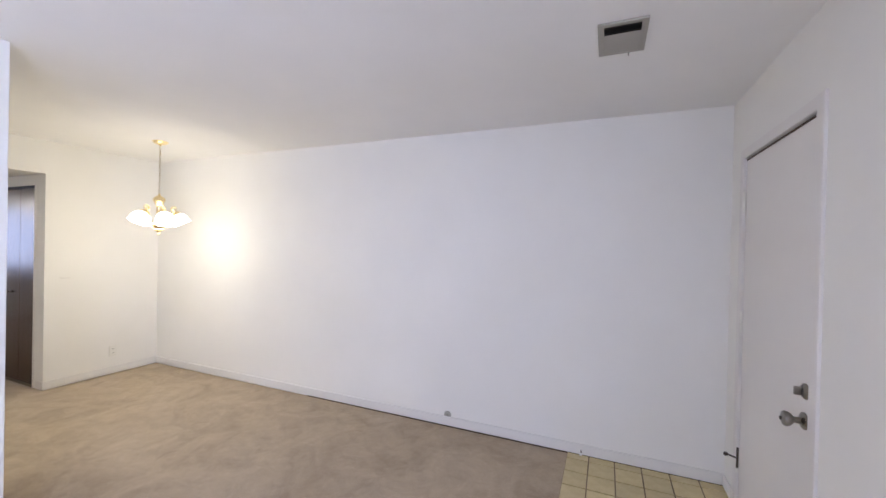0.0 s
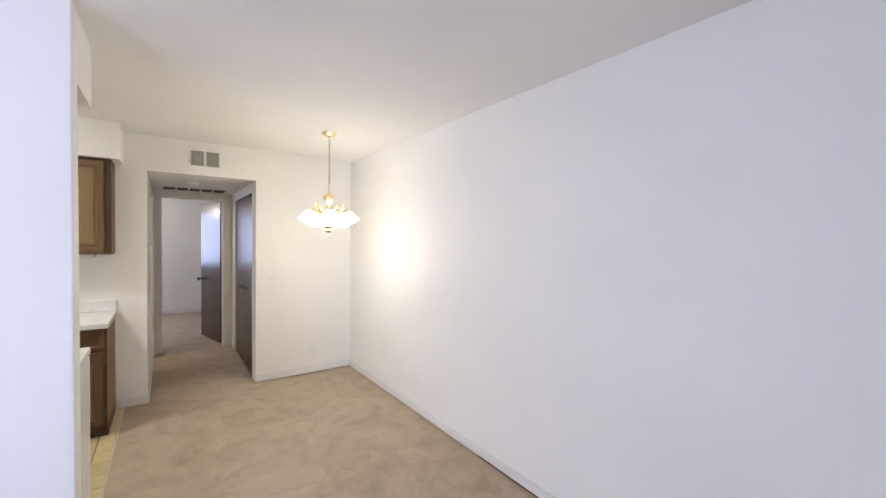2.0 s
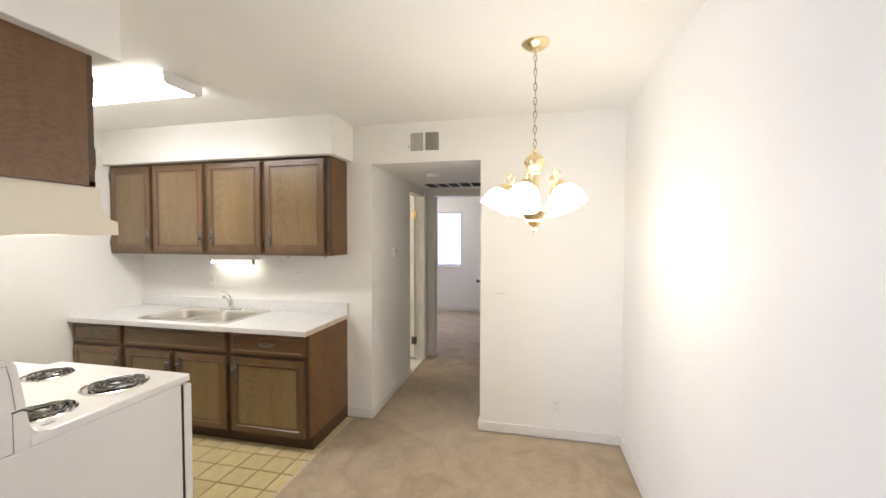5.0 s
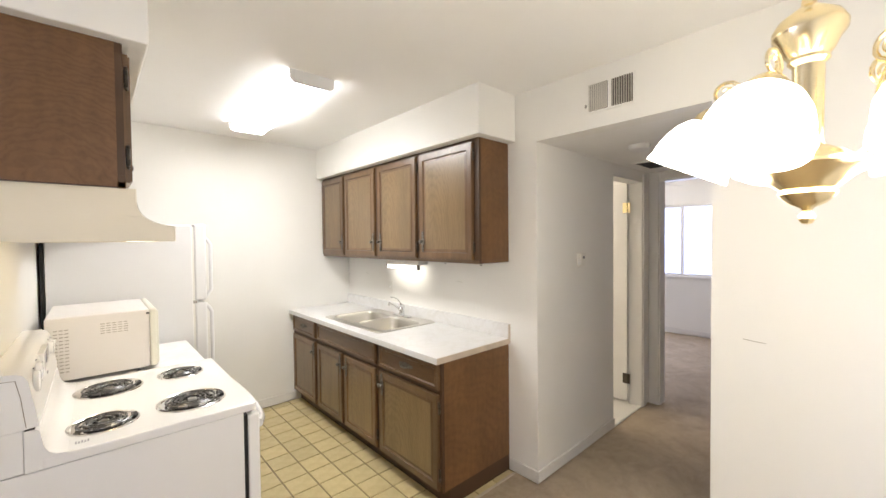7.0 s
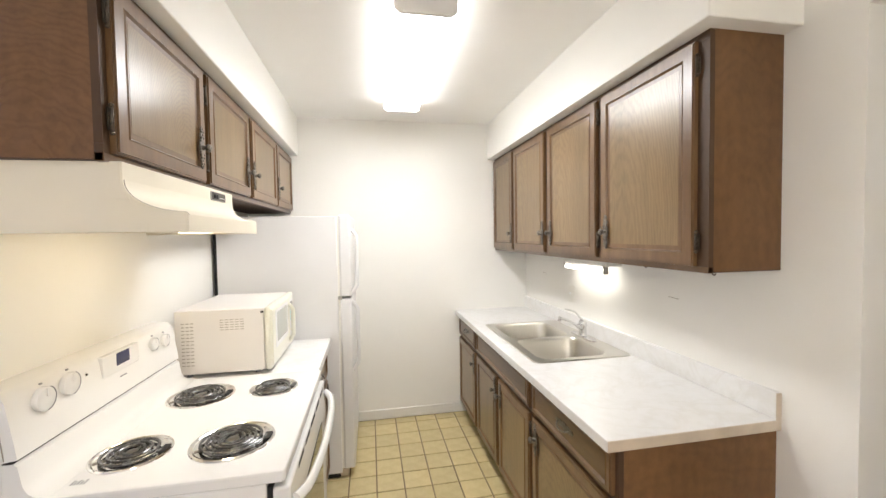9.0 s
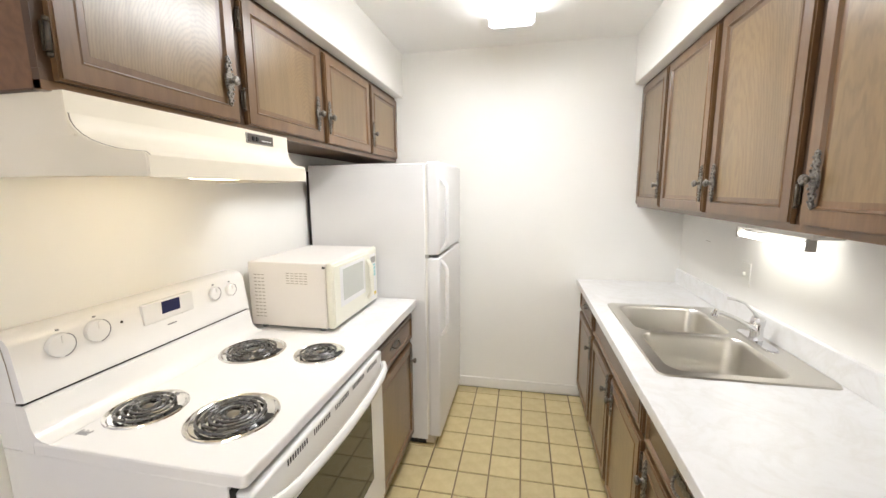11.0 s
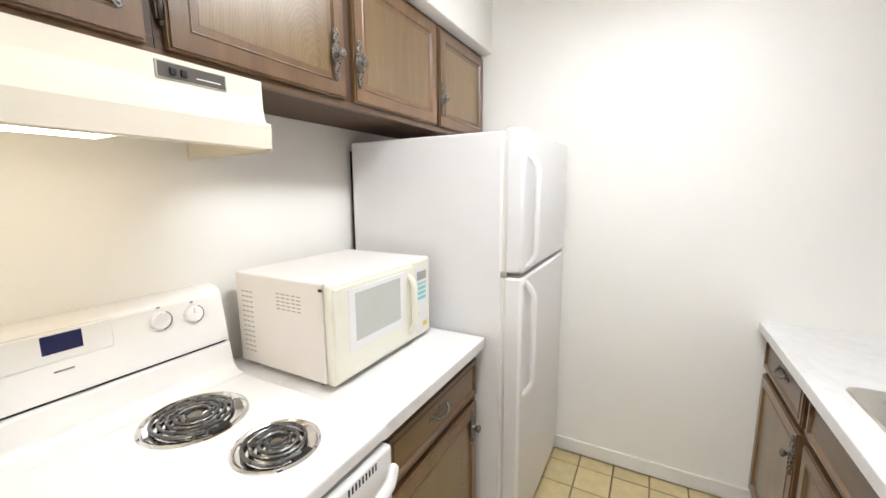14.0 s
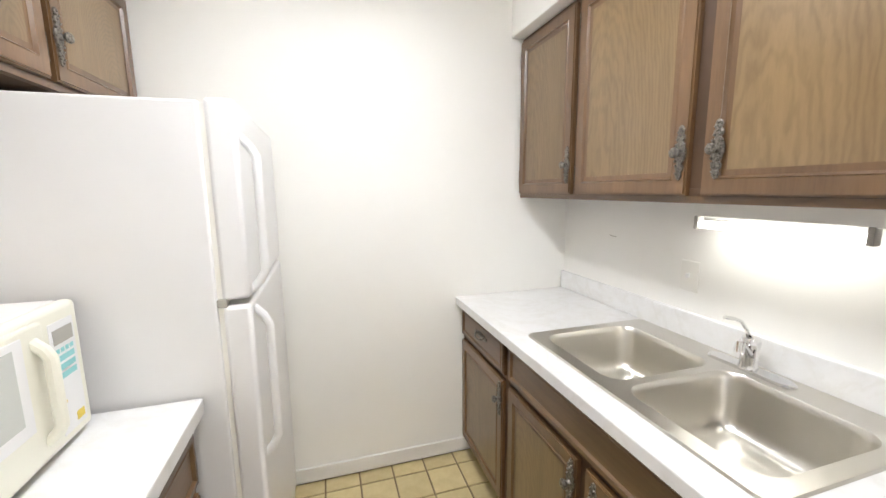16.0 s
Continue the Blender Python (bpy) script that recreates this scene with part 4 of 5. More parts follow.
def hood():
    y0, y1 = 1.335, 2.082
    h = thing("range_hood", "almond enamel range hood with a lit lamp", "range hood", (SW, 1.7, 1.52), shift=(0.017, 0.013, 0.010))
    curve = [(-2.075, 1.688), (-2.075, 1.645)]
    for i in range(1, 9):
        a = radians(90 * i / 8)
        curve.append((-2.075 - 0.105 * (1 - math.cos(a)) ** 1.1, 1.645 - 0.072 * math.sin(a)))
    curve += [(-2.186, 1.566), (-2.186, 1.520)]

    def swept(bm):
        for v in bm.verts:
            k = min(1, max(0, (-2.075 - v.co.x) / 0.111))
            v.co.y += 0.068 * k * (1 if v.co.y < (y0 + y1) / 2 else -1)
        return bm
    bm = bmesh.new()
    outer = curve
    inner = [(x + 0.004, z) for x, z in curve]
    prism(bm, outer + list(reversed(inner)), "y", y0, y1)
    part("front", swept(bm), HOODCREAM, h)
    for a, b in ((y0, y0 + 0.003), (y1 - 0.003, y1)):
        part("side", swept(prism(bmesh.new(), [(SW - 0.02, 1.688)] + [(x + 0.0045, z) for x, z in curve] + [(-2.075, 1.520), (SW - 0.02, 1.520)], "y", a, b)), HOODCREAM, h)
    seam = [(x - 0.0006, y1 - 0.004, z) for x, z in curve[1:-1]]
    part("seam", swept(tube(bmesh.new(), seam, 0.0009, 5)), SLOT, h, "thin dark seam along the curved front")
    part("top", solid(SW - 0.02, -2.07, y0 + 0.003, y1 - 0.003, 1.684, 1.688), HOODCREAM, h)
    part("pan", solid(SW - 0.02, -2.085, y0 + 0.003, y1 - 0.003, 1.60, 1.604), HOODCREAM, h)
    part("rim", solid(-2.15, -2.182, y0 + 0.072, y1 - 0.072, 1.520, 1.524), HOODCREAM, h)
    part("filter", solid(-1.80, -2.03, 1.38, 1.68, 1.588, 1.598, 0.003), STEEL, h, "grey mesh grease filter")
    part("lamp_lens", solid(-2.06, -2.155, 1.66, 1.795, 1.521, 1.553, 0.006), BULB, h, "lit frosted lamp lens")
    c = part("control_plate", solid(-2.072, -2.0785, 1.425, 1.565, 1.645, 1.679, 0.002), VENTGREY, h, "grey control plate")
    part("plate_face", solid(-2.078, -2.0795, 1.429, 1.561, 1.648, 1.676), DARKMETAL, c)
    for y in (1.535, 1.515):
        part("switch", solid(-2.0785, -2.084, y - 0.006, y + 0.006, 1.654, 1.668, 0.002), BLACK, c)
    part("print_bar", solid(-2.079, -2.0802, 1.44, 1.49, 1.657, 1.659), WHITEPL, c)


def fridge():
    y0, y1 = -0.035, 0.668
    f = thing("refrigerator", "white two-door top-freezer refrigerator", "refrigerator", (-2.15, 0.32, 0), shift=(0.060, 0.032, 0.006))
    part("cabinet", solid(-1.815, -2.492, y0, y1, 0.03, 1.632, 0.006, 2), APPLIANCE, f)
    part("base", solid(-1.85, -2.48, y0 + 0.01, y1 - 0.01, 0.0, 0.03), BLACK, f)
    back = part("condenser", solid(-1.795, -1.812, y1 - 0.03, y1 - 0.012, 0.3, 1.6, 0.002), BLACK, f, "black wire condenser at the back")
    for k in range(12):
        z = 0.95 + k * 0.055
        part("condenser_wire", tube(bmesh.new(), [(-1.80, y0 + 0.05, z), (-1.80, y1 - 0.02, z)], 0.003, 6), BLACK, back)
    part("gasket", solid(-2.492, -2.505, y0 + 0.008, y1 - 0.008, 0.06, 1.625), PLATE, f, "yellowed door gasket")
    for z0, z1 in ((0.055, 1.122), (1.136, 1.640)):
        d = part("door", solid(-2.503, -2.572, y0 + 0.002, y1 + 0.001, z0, z1, 0.012, 3), APPLIANCE, f)
        top, bot = (1.555, 1.15) if z0 > 1 else (1.105, 0.66)
        yh = 0.622
        bm = bmesh.new()
        n = 16
        pts = [(-2.568 - 0.038 * min(1, 3.2 * math.sin(math.pi * i / n)), yh, bot + (top - bot) * i / n) for i in range(n + 1)]
        tube(bm, pts, 0.0115, 10)
        part("handle", bm, APPLIANCE, d, "long moulded white handle")
    part("hinge_cover", solid(-2.47, -2.55, y0 + 0.02, y0 + 0.07, 1.632, 1.652, 0.005), APPLIANCE, f)
    part("middle_hinge", solid(-2.492, -2.515, y1 - 0.03, y1 + 0.003, 1.119, 1.14, 0.002), VENTGREY, f, "grey metal hinge between the doors")
    part("grille", solid(-2.48, -2.53, y0 + 0.01, y1 - 0.01, 0.005, 0.05, 0.004), LAMEDGE, f)


def microwave():
    y0, y1, z0, z1, xb, xf = 0.78, 1.283, 0.913, 1.197, -1.785, -2.15
    m = thing("microwave", "cream countertop microwave oven with shut door", "microwave", (-2.0, 1.02, 0.897))
    part("casing", solid(xb, xf, y0, y1, z0, z1, 0.006), MWCREAM, m)
    for x in (-1.83, -2.115):
        for y in (y0 + 0.03, y1 - 0.03):
            part("foot", lathe(bmesh.new(), [(0.012, 0.897), (0.014, 0.914)], Matrix.Translation((x, y, 0)), 12), GREYINK_SHADE, m)
    fr = part("front", solid(xf - 0.001, xf - 0.032, y0 - 0.002, y1 + 0.001, z0 - 0.002, z1 + 0.002, 0.012, 3), MWFRONT, m, "pale yellow-white moulded front")
    door = part("door", solid(xf - 0.026, xf - 0.038, y0 + 0.118, y1 - 0.006, z0 + 0.01, z1 - 0.012, 0.006, 2), MWFRONT, m)
    part("window_surround", solid(xf - 0.036, xf - 0.0395, y0 + 0.177, y1 - 0.058, z0 + 0.08, z1 - 0.026, 0.002), WHITEPL, door)
    part("window", solid(xf - 0.038, xf - 0.0402, y0 + 0.202, y1 - 0.084, z0 + 0.105, z1 - 0.040), MWGLASS, door, "grey-green mesh window")
    bm = bmesh.new()
    n = 12
    pts = [(xf - 0.034 - 0.026 * min(1, 2.6 * math.sin(math.pi * i / n)), y0 + 0.148, z0 + 0.04 + (z1 - z0 - 0.085) * i / n) for i in range(n + 1)]
    tube(bm, pts, 0.011, 10)
    part("handle", bm, MWFRONT, door, "bowed cream door handle")
    part("keypad", solid(xf - 0.03, xf - 0.0335, y0 + 0.022, y0 + 0.098, z0 + 0.02, z1 - 0.03, 0.001), WHITEPL, m)
    part("display", solid(xf - 0.033, xf - 0.0348, y0 + 0.03, y0 + 0.09, z1 - 0.075, z1 - 0.045), VENTGREY, m, "grey display window")
    for i in range(3):
        part("key_row", solid(xf - 0.033, xf - 0.0343, y0 + 0.033, y0 + 0.087, z1 - 0.148 + i * 0.018, z1 - 0.136 + i * 0.018), AQUA, m)
    for i in range(4):
        part("key", solid(xf - 0.033, xf - 0.0343, y0 + 0.033 + i * 0.0145, y0 + 0.043 + i * 0.0145, z1 - 0.094, z1 - 0.085), AQUA, m)
    part("start_key", solid(xf - 0.033, xf - 0.0345, y0 + 0.03, y0 + 0.055, z0 + 0.032, z0 + 0.05), YELLOW, m)
    part("key", solid(xf - 0.033, xf - 0.0345, y0 + 0.078, y0 + 0.088, z0 + 0.085, z0 + 0.09), YELLOW, m)
    for c in range(3):
        for r in range(13):
            x, z = -1.812 - c * 0.018, z1 - 0.055 - r * 0.0155
            part("side_slot", solid(x, x - 0.013, y1 - 0.001, y1 + 0.0006, z, z - 0.004), MWSLOT, m)
    for c in range(5):
        for r in range(5):
            x, z = -1.968 - c * 0.021, z1 - 0.045 - r * 0.011
            part("side_slot", solid(x, x - 0.015, y1 - 0.001, y1 + 0.0006, z, z - 0.0035), MWSLOT, m)
    part("catch", solid(xf + 0.012, xf - 0.001, y1 - 0.001, y1 + 0.0016, z1 - 0.022, z1 - 0.014), BLACK, m)


def sink():
    s = thing("sink", "stainless steel double-bowl drop-in sink", "sink", (-3.67, 0.96, CT))
    x0, x1, y0, y1 = -3.942, -3.412, 0.545, 1.388
    bowls = ((-3.838, -3.456, 0.586, 0.955), (-3.838, -3.456, 0.985, 1.352))
    bm = bmesh.new()
    top = CT + 0.006
    # rim as a filled face with two holes
    loops = [rounded(x0, x1, y0, y1, 0.03)] + [rounded(*b, 0.06) for b in bowls]
    edges = []
    for lp in loops:
        vs = [bm.verts.new((x, y, top)) for x, y in lp]
        edges += [bm.edges.new((vs[i], vs[(i + 1) % len(vs)])) for i in range(len(vs))]
    bmesh.ops.triangle_fill(bm, edges=edges, use_beauty=True)
    lo = [bm.verts.new((x, y, CT + 0.0005)) for x, y in rounded(x0 - 0.004, x1 + 0.004, y0 - 0.004, y1 + 0.004, 0.032)]
    hi = [bm.verts.new((x, y, top)) for x, y in rounded(x0, x1, y0, y1, 0.03)]
    for i in range(len(lo)):
        bm.faces.new((lo[i], lo[(i + 1) % len(lo)], hi[(i + 1) % len(lo)], hi[i]))
    bmesh.ops.remove_doubles(bm, verts=bm.verts, dist=0.0002)
    part("rim", bm, STEEL, s)
    for b in bowls:
        bm = bmesh.new()
        rings = []
        for inset, z, r in ((0.0, top, 0.06), (0.003, top - 0.004, 0.06), (0.008, top - 0.02, 0.058), (0.014, top - 0.13, 0.055), (0.024, top - 0.158, 0.05), (0.05, top - 0.172, 0.04), (0.12, top - 0.175, 0.02)):
            rings.append([bm.verts.new((x, y, z)) for x, y in rounded(b[0] + inset, b[1] - inset, b[2] + inset, b[3] - inset, r)])
        for p, q in zip(rings, rings[1:]):
            for i in range(len(p)):
                bm.faces.new((p[i], p[(i + 1) % len(p)], q[(i + 1) % len(p)], q[i]))
        bm.faces.new(rings[-1])
        bowl = part("bowl", bm, STEEL, s, smooth=60)
        cx, cy = (b[0] + b[1]) / 2 + 0.005, (b[2] + b[3]) / 2 + 0.008
        part("drain", lathe(bmesh.new(), [(0.045, top - 0.1745), (0.044, top - 0.1715), (0.036, top - 0.172), (0.03, top - 0.1735), (0.0, top - 0.1738)], Matrix.Translation((cx, cy, 0)), 24), CHROME, bowl)


def faucet():
    f = thing("faucet", "chrome single-lever kitchen faucet on the sink", "faucet", (-3.89, 0.955, CT + 0.006), shift=(0.006, 0.06, 0))
    z = CT + 0.0065
    bm = bmesh.new()
    prism(bm, rounded(-3.914, -3.868, 0.835, 1.08, 0.022), "z", z, z + 0.010)
    bmesh.ops.bevel(bm, geom=[e for e in bm.edges if all(v.co.z > z + 0.005 for v in e.verts)], offset=0.005, segments=2, affect="EDGES")
    part("base_plate", bm, CHROME, f)
    part("body", lathe(bmesh.new(), [(0.026, z + 0.008), (0.023, z + 0.02), (0.021, z + 0.062), (0.0245, z + 0.070), (0.0255, z + 0.088), (0.021, z + 0.102), (0.0, z + 0.106)], Matrix.Translation((-3.89, 0.955, 0)), 24), CHROME, f)
    bm = bmesh.new()
    pts = [(-3.89 + 0.205 * (i / 10), 0.955 + 0.112 * (i / 10), z + 0.046 + 0.125 * (i / 10) - 0.022 * (i / 10) ** 3) for i in range(11)]
    pts.append((pts[-1][0] + 0.006, pts[-1][1] + 0.002, pts[-1][2] - 0.018))
    tube(bm, pts, [0.012] * 3 + [0.0085] * 7 + [0.0115] * 2, 12)
    part("spout", bm, CHROME, f)
    bm = bmesh.new()
    tube(bm, [(-3.888, 0.955, z + 0.10), (-3.868, 0.957, z + 0.125), (-3.835, 0.961, z + 0.158), (-3.805, 0.962, z + 0.170), (-3.772, 0.958, z + 0.176)], [0.009, 0.006, 0.0045, 0.005, 0.0055], 10)
    part("lever", bm, CHROME, f)


def under_cabinet_light():
    t = thing("under_cabinet_light", "lit fluorescent tube light below the sink cabinet", "light fixture", (-3.90, 1.03, 1.375))
    part("housing", solid(W + 0.002, -3.875, 0.80, 1.265, 1.325, 1.374, 0.004), PLATE, t)
    part("tube", tube(bmesh.new(), [(-3.885, 0.823, 1.30), (-3.885, 1.238, 1.30)], 0.0125, 14), TUBE, t, "glowing white tube")
    for y in (0.815, 1.245):
        part("socket", solid(-3.899, -3.871, y - 0.007, y + 0.007, 1.284, 1.328, 0.003), VENTGREY, t)


def cup_hooks():
    for y in (1.62, 1.965):
        h = thing("cup_hook", "small metal hook under the wall cabinet", "hook", (-3.83, y, 1.387), group="hooks under the cabinet")
        pts = [(-3.83, y, 1.387), (-3.83, y, 1.362)] + [(-3.83, y + 0.008 - 0.008 * math.cos(a), 1.362 - 0.008 * math.sin(a)) for a in (0.8, 1.6, 2.4, 3.1)]
        part("hook", tube(bmesh.new(), pts, 0.0022, 6), PEWTER, h)


def plate_cover(name, label, category, at, spin, kind="outlet", w=0.07, h=0.114):
    """A wall plate in its own space: it faces -y."""
    p = thing(name, label, category, at, spin, True)
    part("plate", solid(-w / 2, w / 2, -0.006, 0.0, -h / 2, h / 2, 0.004), PLATE, p)
    if kind == "outlet":
        for z in (-0.022, 0.022):
            r = part("receptacle", lathe(bmesh.new(), [(0.0165, 0.005), (0.0165, 0.0075), (0, 0.0078)], Matrix.Translation((0, 0, z)) @ Matrix.Rotation(radians(90), 4, "X"), 18), PLATE, p)
            for x in (-0.006, 0.006):
                part("slot", solid(x - 0.0012, x + 0.0012, -0.0082, -0.007, z - 0.004, z + 0.005), BLACK, r)
    elif kind == "switch":
        part("toggle", solid(-0.005, 0.005, -0.018, -0.006, -0.004, 0.012, 0.002), WHITEPL, p)
    return p


def ceiling_fixture():
    f = thing("ceiling_light", "lit wraparound fluorescent ceiling light in the kitchen", "ceiling light", (-2.866, 1.06, H), shift=(0, -0.045, 0))
    part("pan", solid(-2.975, -2.757, 0.46, 1.66, 2.415, H - 0.0005, 0.003), WHITEPL, f)
    bm = bmesh.new()
    prism(bm, [(-2.745, 2.412), (-2.75, 2.39), (-2.768, 2.378), (-2.964, 2.378), (-2.982, 2.39), (-2.987, 2.412)], "y", 0.468, 1.652)
    part("diffuser", bm, DIFFUSER, f, "glowing ribbed acrylic diffuser")
    for a, b in ((0.45, 0.467), (1.653, 1.67)):
        bm = bmesh.new()
        prism(bm, [(-2.74, 2.4395), (-2.742, 2.389), (-2.764, 2.373), (-2.968, 2.373), (-2.99, 2.389), (-2.992, 2.4395)], "y", a, b)
        part("end_cap", bm, WHITEPL, f)


stove()
hood()
fridge()
microwave()
sink()
faucet()
under_cabinet_light()
cup_hooks()
ceiling_fixture()
plate_cover("wall_switch", "ivory single switch plate on the kitchen wall", "switch plate", (W, 0.73, 1.10), 90, "switch", 0.075)
plate_cover("outlet", "ivory wall outlet beside the dining corner", "outlet", (W, 3.79, 0.255), 90)


# ---- dining and living room ----
def chandelier():
    c = thing("chandelier", "polished brass chandelier with five lit frosted glass shades", "chandelier", (CHX, CHY, H))
    at = Matrix.Translation((CHX, CHY, 0))
    part("canopy", lathe(bmesh.new(), [(0.066, H - 0.0005), (0.066, H - 0.006), (0.058, H - 0.014), (0.04, H - 0.026), (0.016, H - 0.032), (0.006, H - 0.046), (0.0, H - 0.047)], at), BRASS, c)
    z = H - 0.05
    k = 0
    while z > 1.962:
        pts = []
        for i in range(12):
            a = 2 * math.pi * i / 12
            u, w = 0.0068 * math.cos(a), 0.0195 * math.sin(a)
            pts.append((CHX + (u if k % 2 else 0) + 0.002 * math.sin(k), CHY + (0 if k % 2 else u), z - 0.0195 + w))
        part("chain_link", tube(bmesh.new(), pts, 0.0020, 6, True), CHAIN, c)
        z -= 0.0335
        k += 1
    wire = [(CHX + 0.007 * math.sin(i * 1.1), CHY + 0.007 * math.cos(i * 1.1), H - 0.04 - i * 0.0165) for i in range(28)]
    part("wire", tube(bmesh.new(), wire, 0.0015, 5), PLATE, c)
    prof = [(0.003, 1.946), (0.009, 1.941), (0.011, 1.926), (0.020, 1.919), (0.042, 1.903), (0.051, 1.886), (0.050, 1.874), (0.040, 1.859), (0.034, 1.844), (0.028, 1.836), (0.029, 1.829), (0.022, 1.822), (0.0205, 1.690), (0.023, 1.682), (0.034, 1.676), (0.050, 1.667), (0.060, 1.656)]
    part("stem", lathe(bmesh.new(), prof, at, 32), BRASS, c)
    prof = [(0.060, 1.656), (0.078, 1.654), (0.090, 1.650), (0.092, 1.644), (0.080, 1.636), (0.062, 1.627), (0.050, 1.616), (0.038, 1.606), (0.040, 1.598), (0.034, 1.590), (0.025, 1.581), (0.010, 1.574), (0.006, 1.568), (0.0115, 1.561), (0.012, 1.554), (0.007, 1.546), (0.0, 1.544)]
    part("bowl", lathe(bmesh.new(), prof, at, 32), BRASS, c)
    for k in range(5):
        a = radians(56 + 72 * k)
        spin = Matrix.Translation((CHX, CHY, 0)) @ Matrix.Rotation(a, 4, "Z")

        def arm_point(r, z):
            return spin @ Vector((r, 0, z - 0.030))
        pts = [arm_point(r, z) for r, z in ((0.045, 1.69), (0.065, 1.672), (0.088, 1.69), (0.098, 1.73), (0.102, 1.775), (0.114, 1.808), (0.13, 1.81), (0.14, 1.796))]
        bm = tube(bmesh.new(), pts, 0.0058, 8)
        curl = []
        for i in range(22):
            t = i / 21
            ang = radians(250 - 560 * t)
            rr = 0.026 * (1 - 0.68 * t)
            curl.append(arm_point(0.118 + rr * math.cos(ang), 1.836 + rr * math.sin(ang)))
        tube(bm, curl, [0.0038 - 0.0012 * i / 21 for i in range(22)], 7)
        part("arm", bm, BRASS, c)
        tip = spin @ Matrix.Translation((0.134, 0, 1.768)) @ Matrix.Rotation(radians(-27), 4, "Y") @ Matrix.Scale(0.91, 4)
        part("cup", lathe(bmesh.new(), [(0.008, 0.012), (0.024, 0.006), (0.034, -0.008), (0.037, -0.022), (0.034, -0.024)], tip, 20), BRASS, c)
        petal = lambda ang, i: 1 + (0.11 * max(0, (i - 3) / 6) * abs(math.sin(3 * ang)) ** 0.7)
        prof = [(0.030, -0.018), (0.044, -0.026), (0.060, -0.042), (0.072, -0.065), (0.078, -0.09), (0.080, -0.112), (0.084, -0.13), (0.081, -0.131), (0.074, -0.112), (0.06, -0.06)]
        s = part("shade", lathe(bmesh.new(), prof, tip, 36, petal), SHADE, c, "glowing scalloped frosted glass shade", 70)
        s.visible_shadow = False


def wall_vent():
    v = thing("wall_vent", "painted two-part louvred air vent above the hallway", "vent", (W, 2.738, 2.276), shift=(0, 0.011, 0))
    part("frame", solid(W, W + 0.006, 2.625, 2.877, 2.20, 2.36, 0.002), WALL, v)
    for a, b in ((2.637, 2.74), (2.76, 2.867)):
        part("backing", solid(W + 0.004, W + 0.007, a, b, 2.211, 2.35), DARKMETAL, v)
        n = 9
        for i in range(n):
            y = a + (b - a) * (i + 0.5) / n
            bm = solid(-0.0008, 0.0008, -0.0045, 0.0045, 2.211, 2.35)
            bmesh.ops.transform(bm, matrix=Matrix.Translation((W + 0.011, y, 0)) @ Matrix.Rotation(radians(35 if a < 2.7 else -35), 4, "Z"), verts=bm.verts)
            part("louvre", bm, LOUVRE, v)
    part("lever", solid(W + 0.006, W + 0.016, 2.617, 2.625, 2.235, 2.25, 0.001), VENTGREY, v)


def return_grille():
    g = thing("return_grille", "dark slatted return air grille in the hallway ceiling", "vent", (-5.33, 2.72, HALL))
    x0, x1, y0, y1 = -5.47, -5.15, 2.425, 3.065
    part("backing", solid(x0, x1, y0, y1, HALL - 0.004, HALL - 0.0005), BLACK, g)
    bm = bmesh.new()
    box(bm, x0 - 0.02, x0, y0 - 0.02, y1 + 0.02, HALL - 0.010, HALL - 0.0005)
    box(bm, x1, x1 + 0.02, y0 - 0.02, y1 + 0.02, HALL - 0.010, HALL - 0.0005)
    box(bm, x0, x1, y0 - 0.02, y0, HALL - 0.010, HALL - 0.0005)
    box(bm, x0, x1, y1, y1 + 0.02, HALL - 0.010, HALL - 0.0005)
    part("frame", bm, WALL, g)
    for i in range(14):
        x = x0 + (x1 - x0) * (i + 0.5) / 14
        part("slat", solid(x - 0.005, x + 0.005, y0, y1, HALL - 0.009, HALL - 0.007), BLACK, g)
    for k in range(1, 5):
        y = y0 + (y1 - y0) * k / 5
        part("divider", solid(x0, x1, y - 0.007, y + 0.007, HALL - 0.0125, HALL - 0.0095), WALL, g)


def entry_vent():
    v = thing("ceiling_vent", "grey ceiling air register near the entry door", "vent", (1.112, 3.116, H))
    x0, x1, y0, y1 = 1.014, 1.208, 2.988, 3.262
    bm = bmesh.new()
    for a in ((x0, x0 + 0.025, y0, y1), (x1 - 0.025, x1, y0, y1), (x0 + 0.025, x1 - 0.025, y0, y0 + 0.03), (x0 + 0.025, x1 - 0.025, y1 - 0.03, y1)):
        box(bm, *a, H - 0.010, H - 0.0005)
    part("frame", bm, VENTGREY, v)
    part("throat", solid(x0 + 0.025, x1 - 0.025, y0 + 0.03, y1 - 0.03, H - 0.003, H - 0.0005), BLACK, v)
    for i in range(6):
        y = 3.081 + i * 0.028
        bm = solid(x0 + 0.025, x1 - 0.025, -0.014, 0.014, -0.0008, 0.0008)
        bmesh.ops.transform(bm, matrix=Matrix.Translation((0, y, H - 0.011)) @ Matrix.Rotation(radians(-18), 4, "X"), verts=bm.verts)
        part("louvre", bm, VENTGREY, v)
    for i in range(5):
        y = 3.011 + i * 0.014
        bm = solid(x0 + 0.025, x1 - 0.025, -0.006, 0.006, -0.0006, 0.0006)
        bmesh.ops.transform(bm, matrix=Matrix.Translation((0, y, H - 0.009)) @ Matrix.Rotation(radians(60), 4, "X"), verts=bm.verts)
        part("louvre", bm, BLACK, v)
    part("lever", solid(1.14, 1.146, 3.258, 3.268, H - 0.022, H - 0.008), VENTGREY, v)


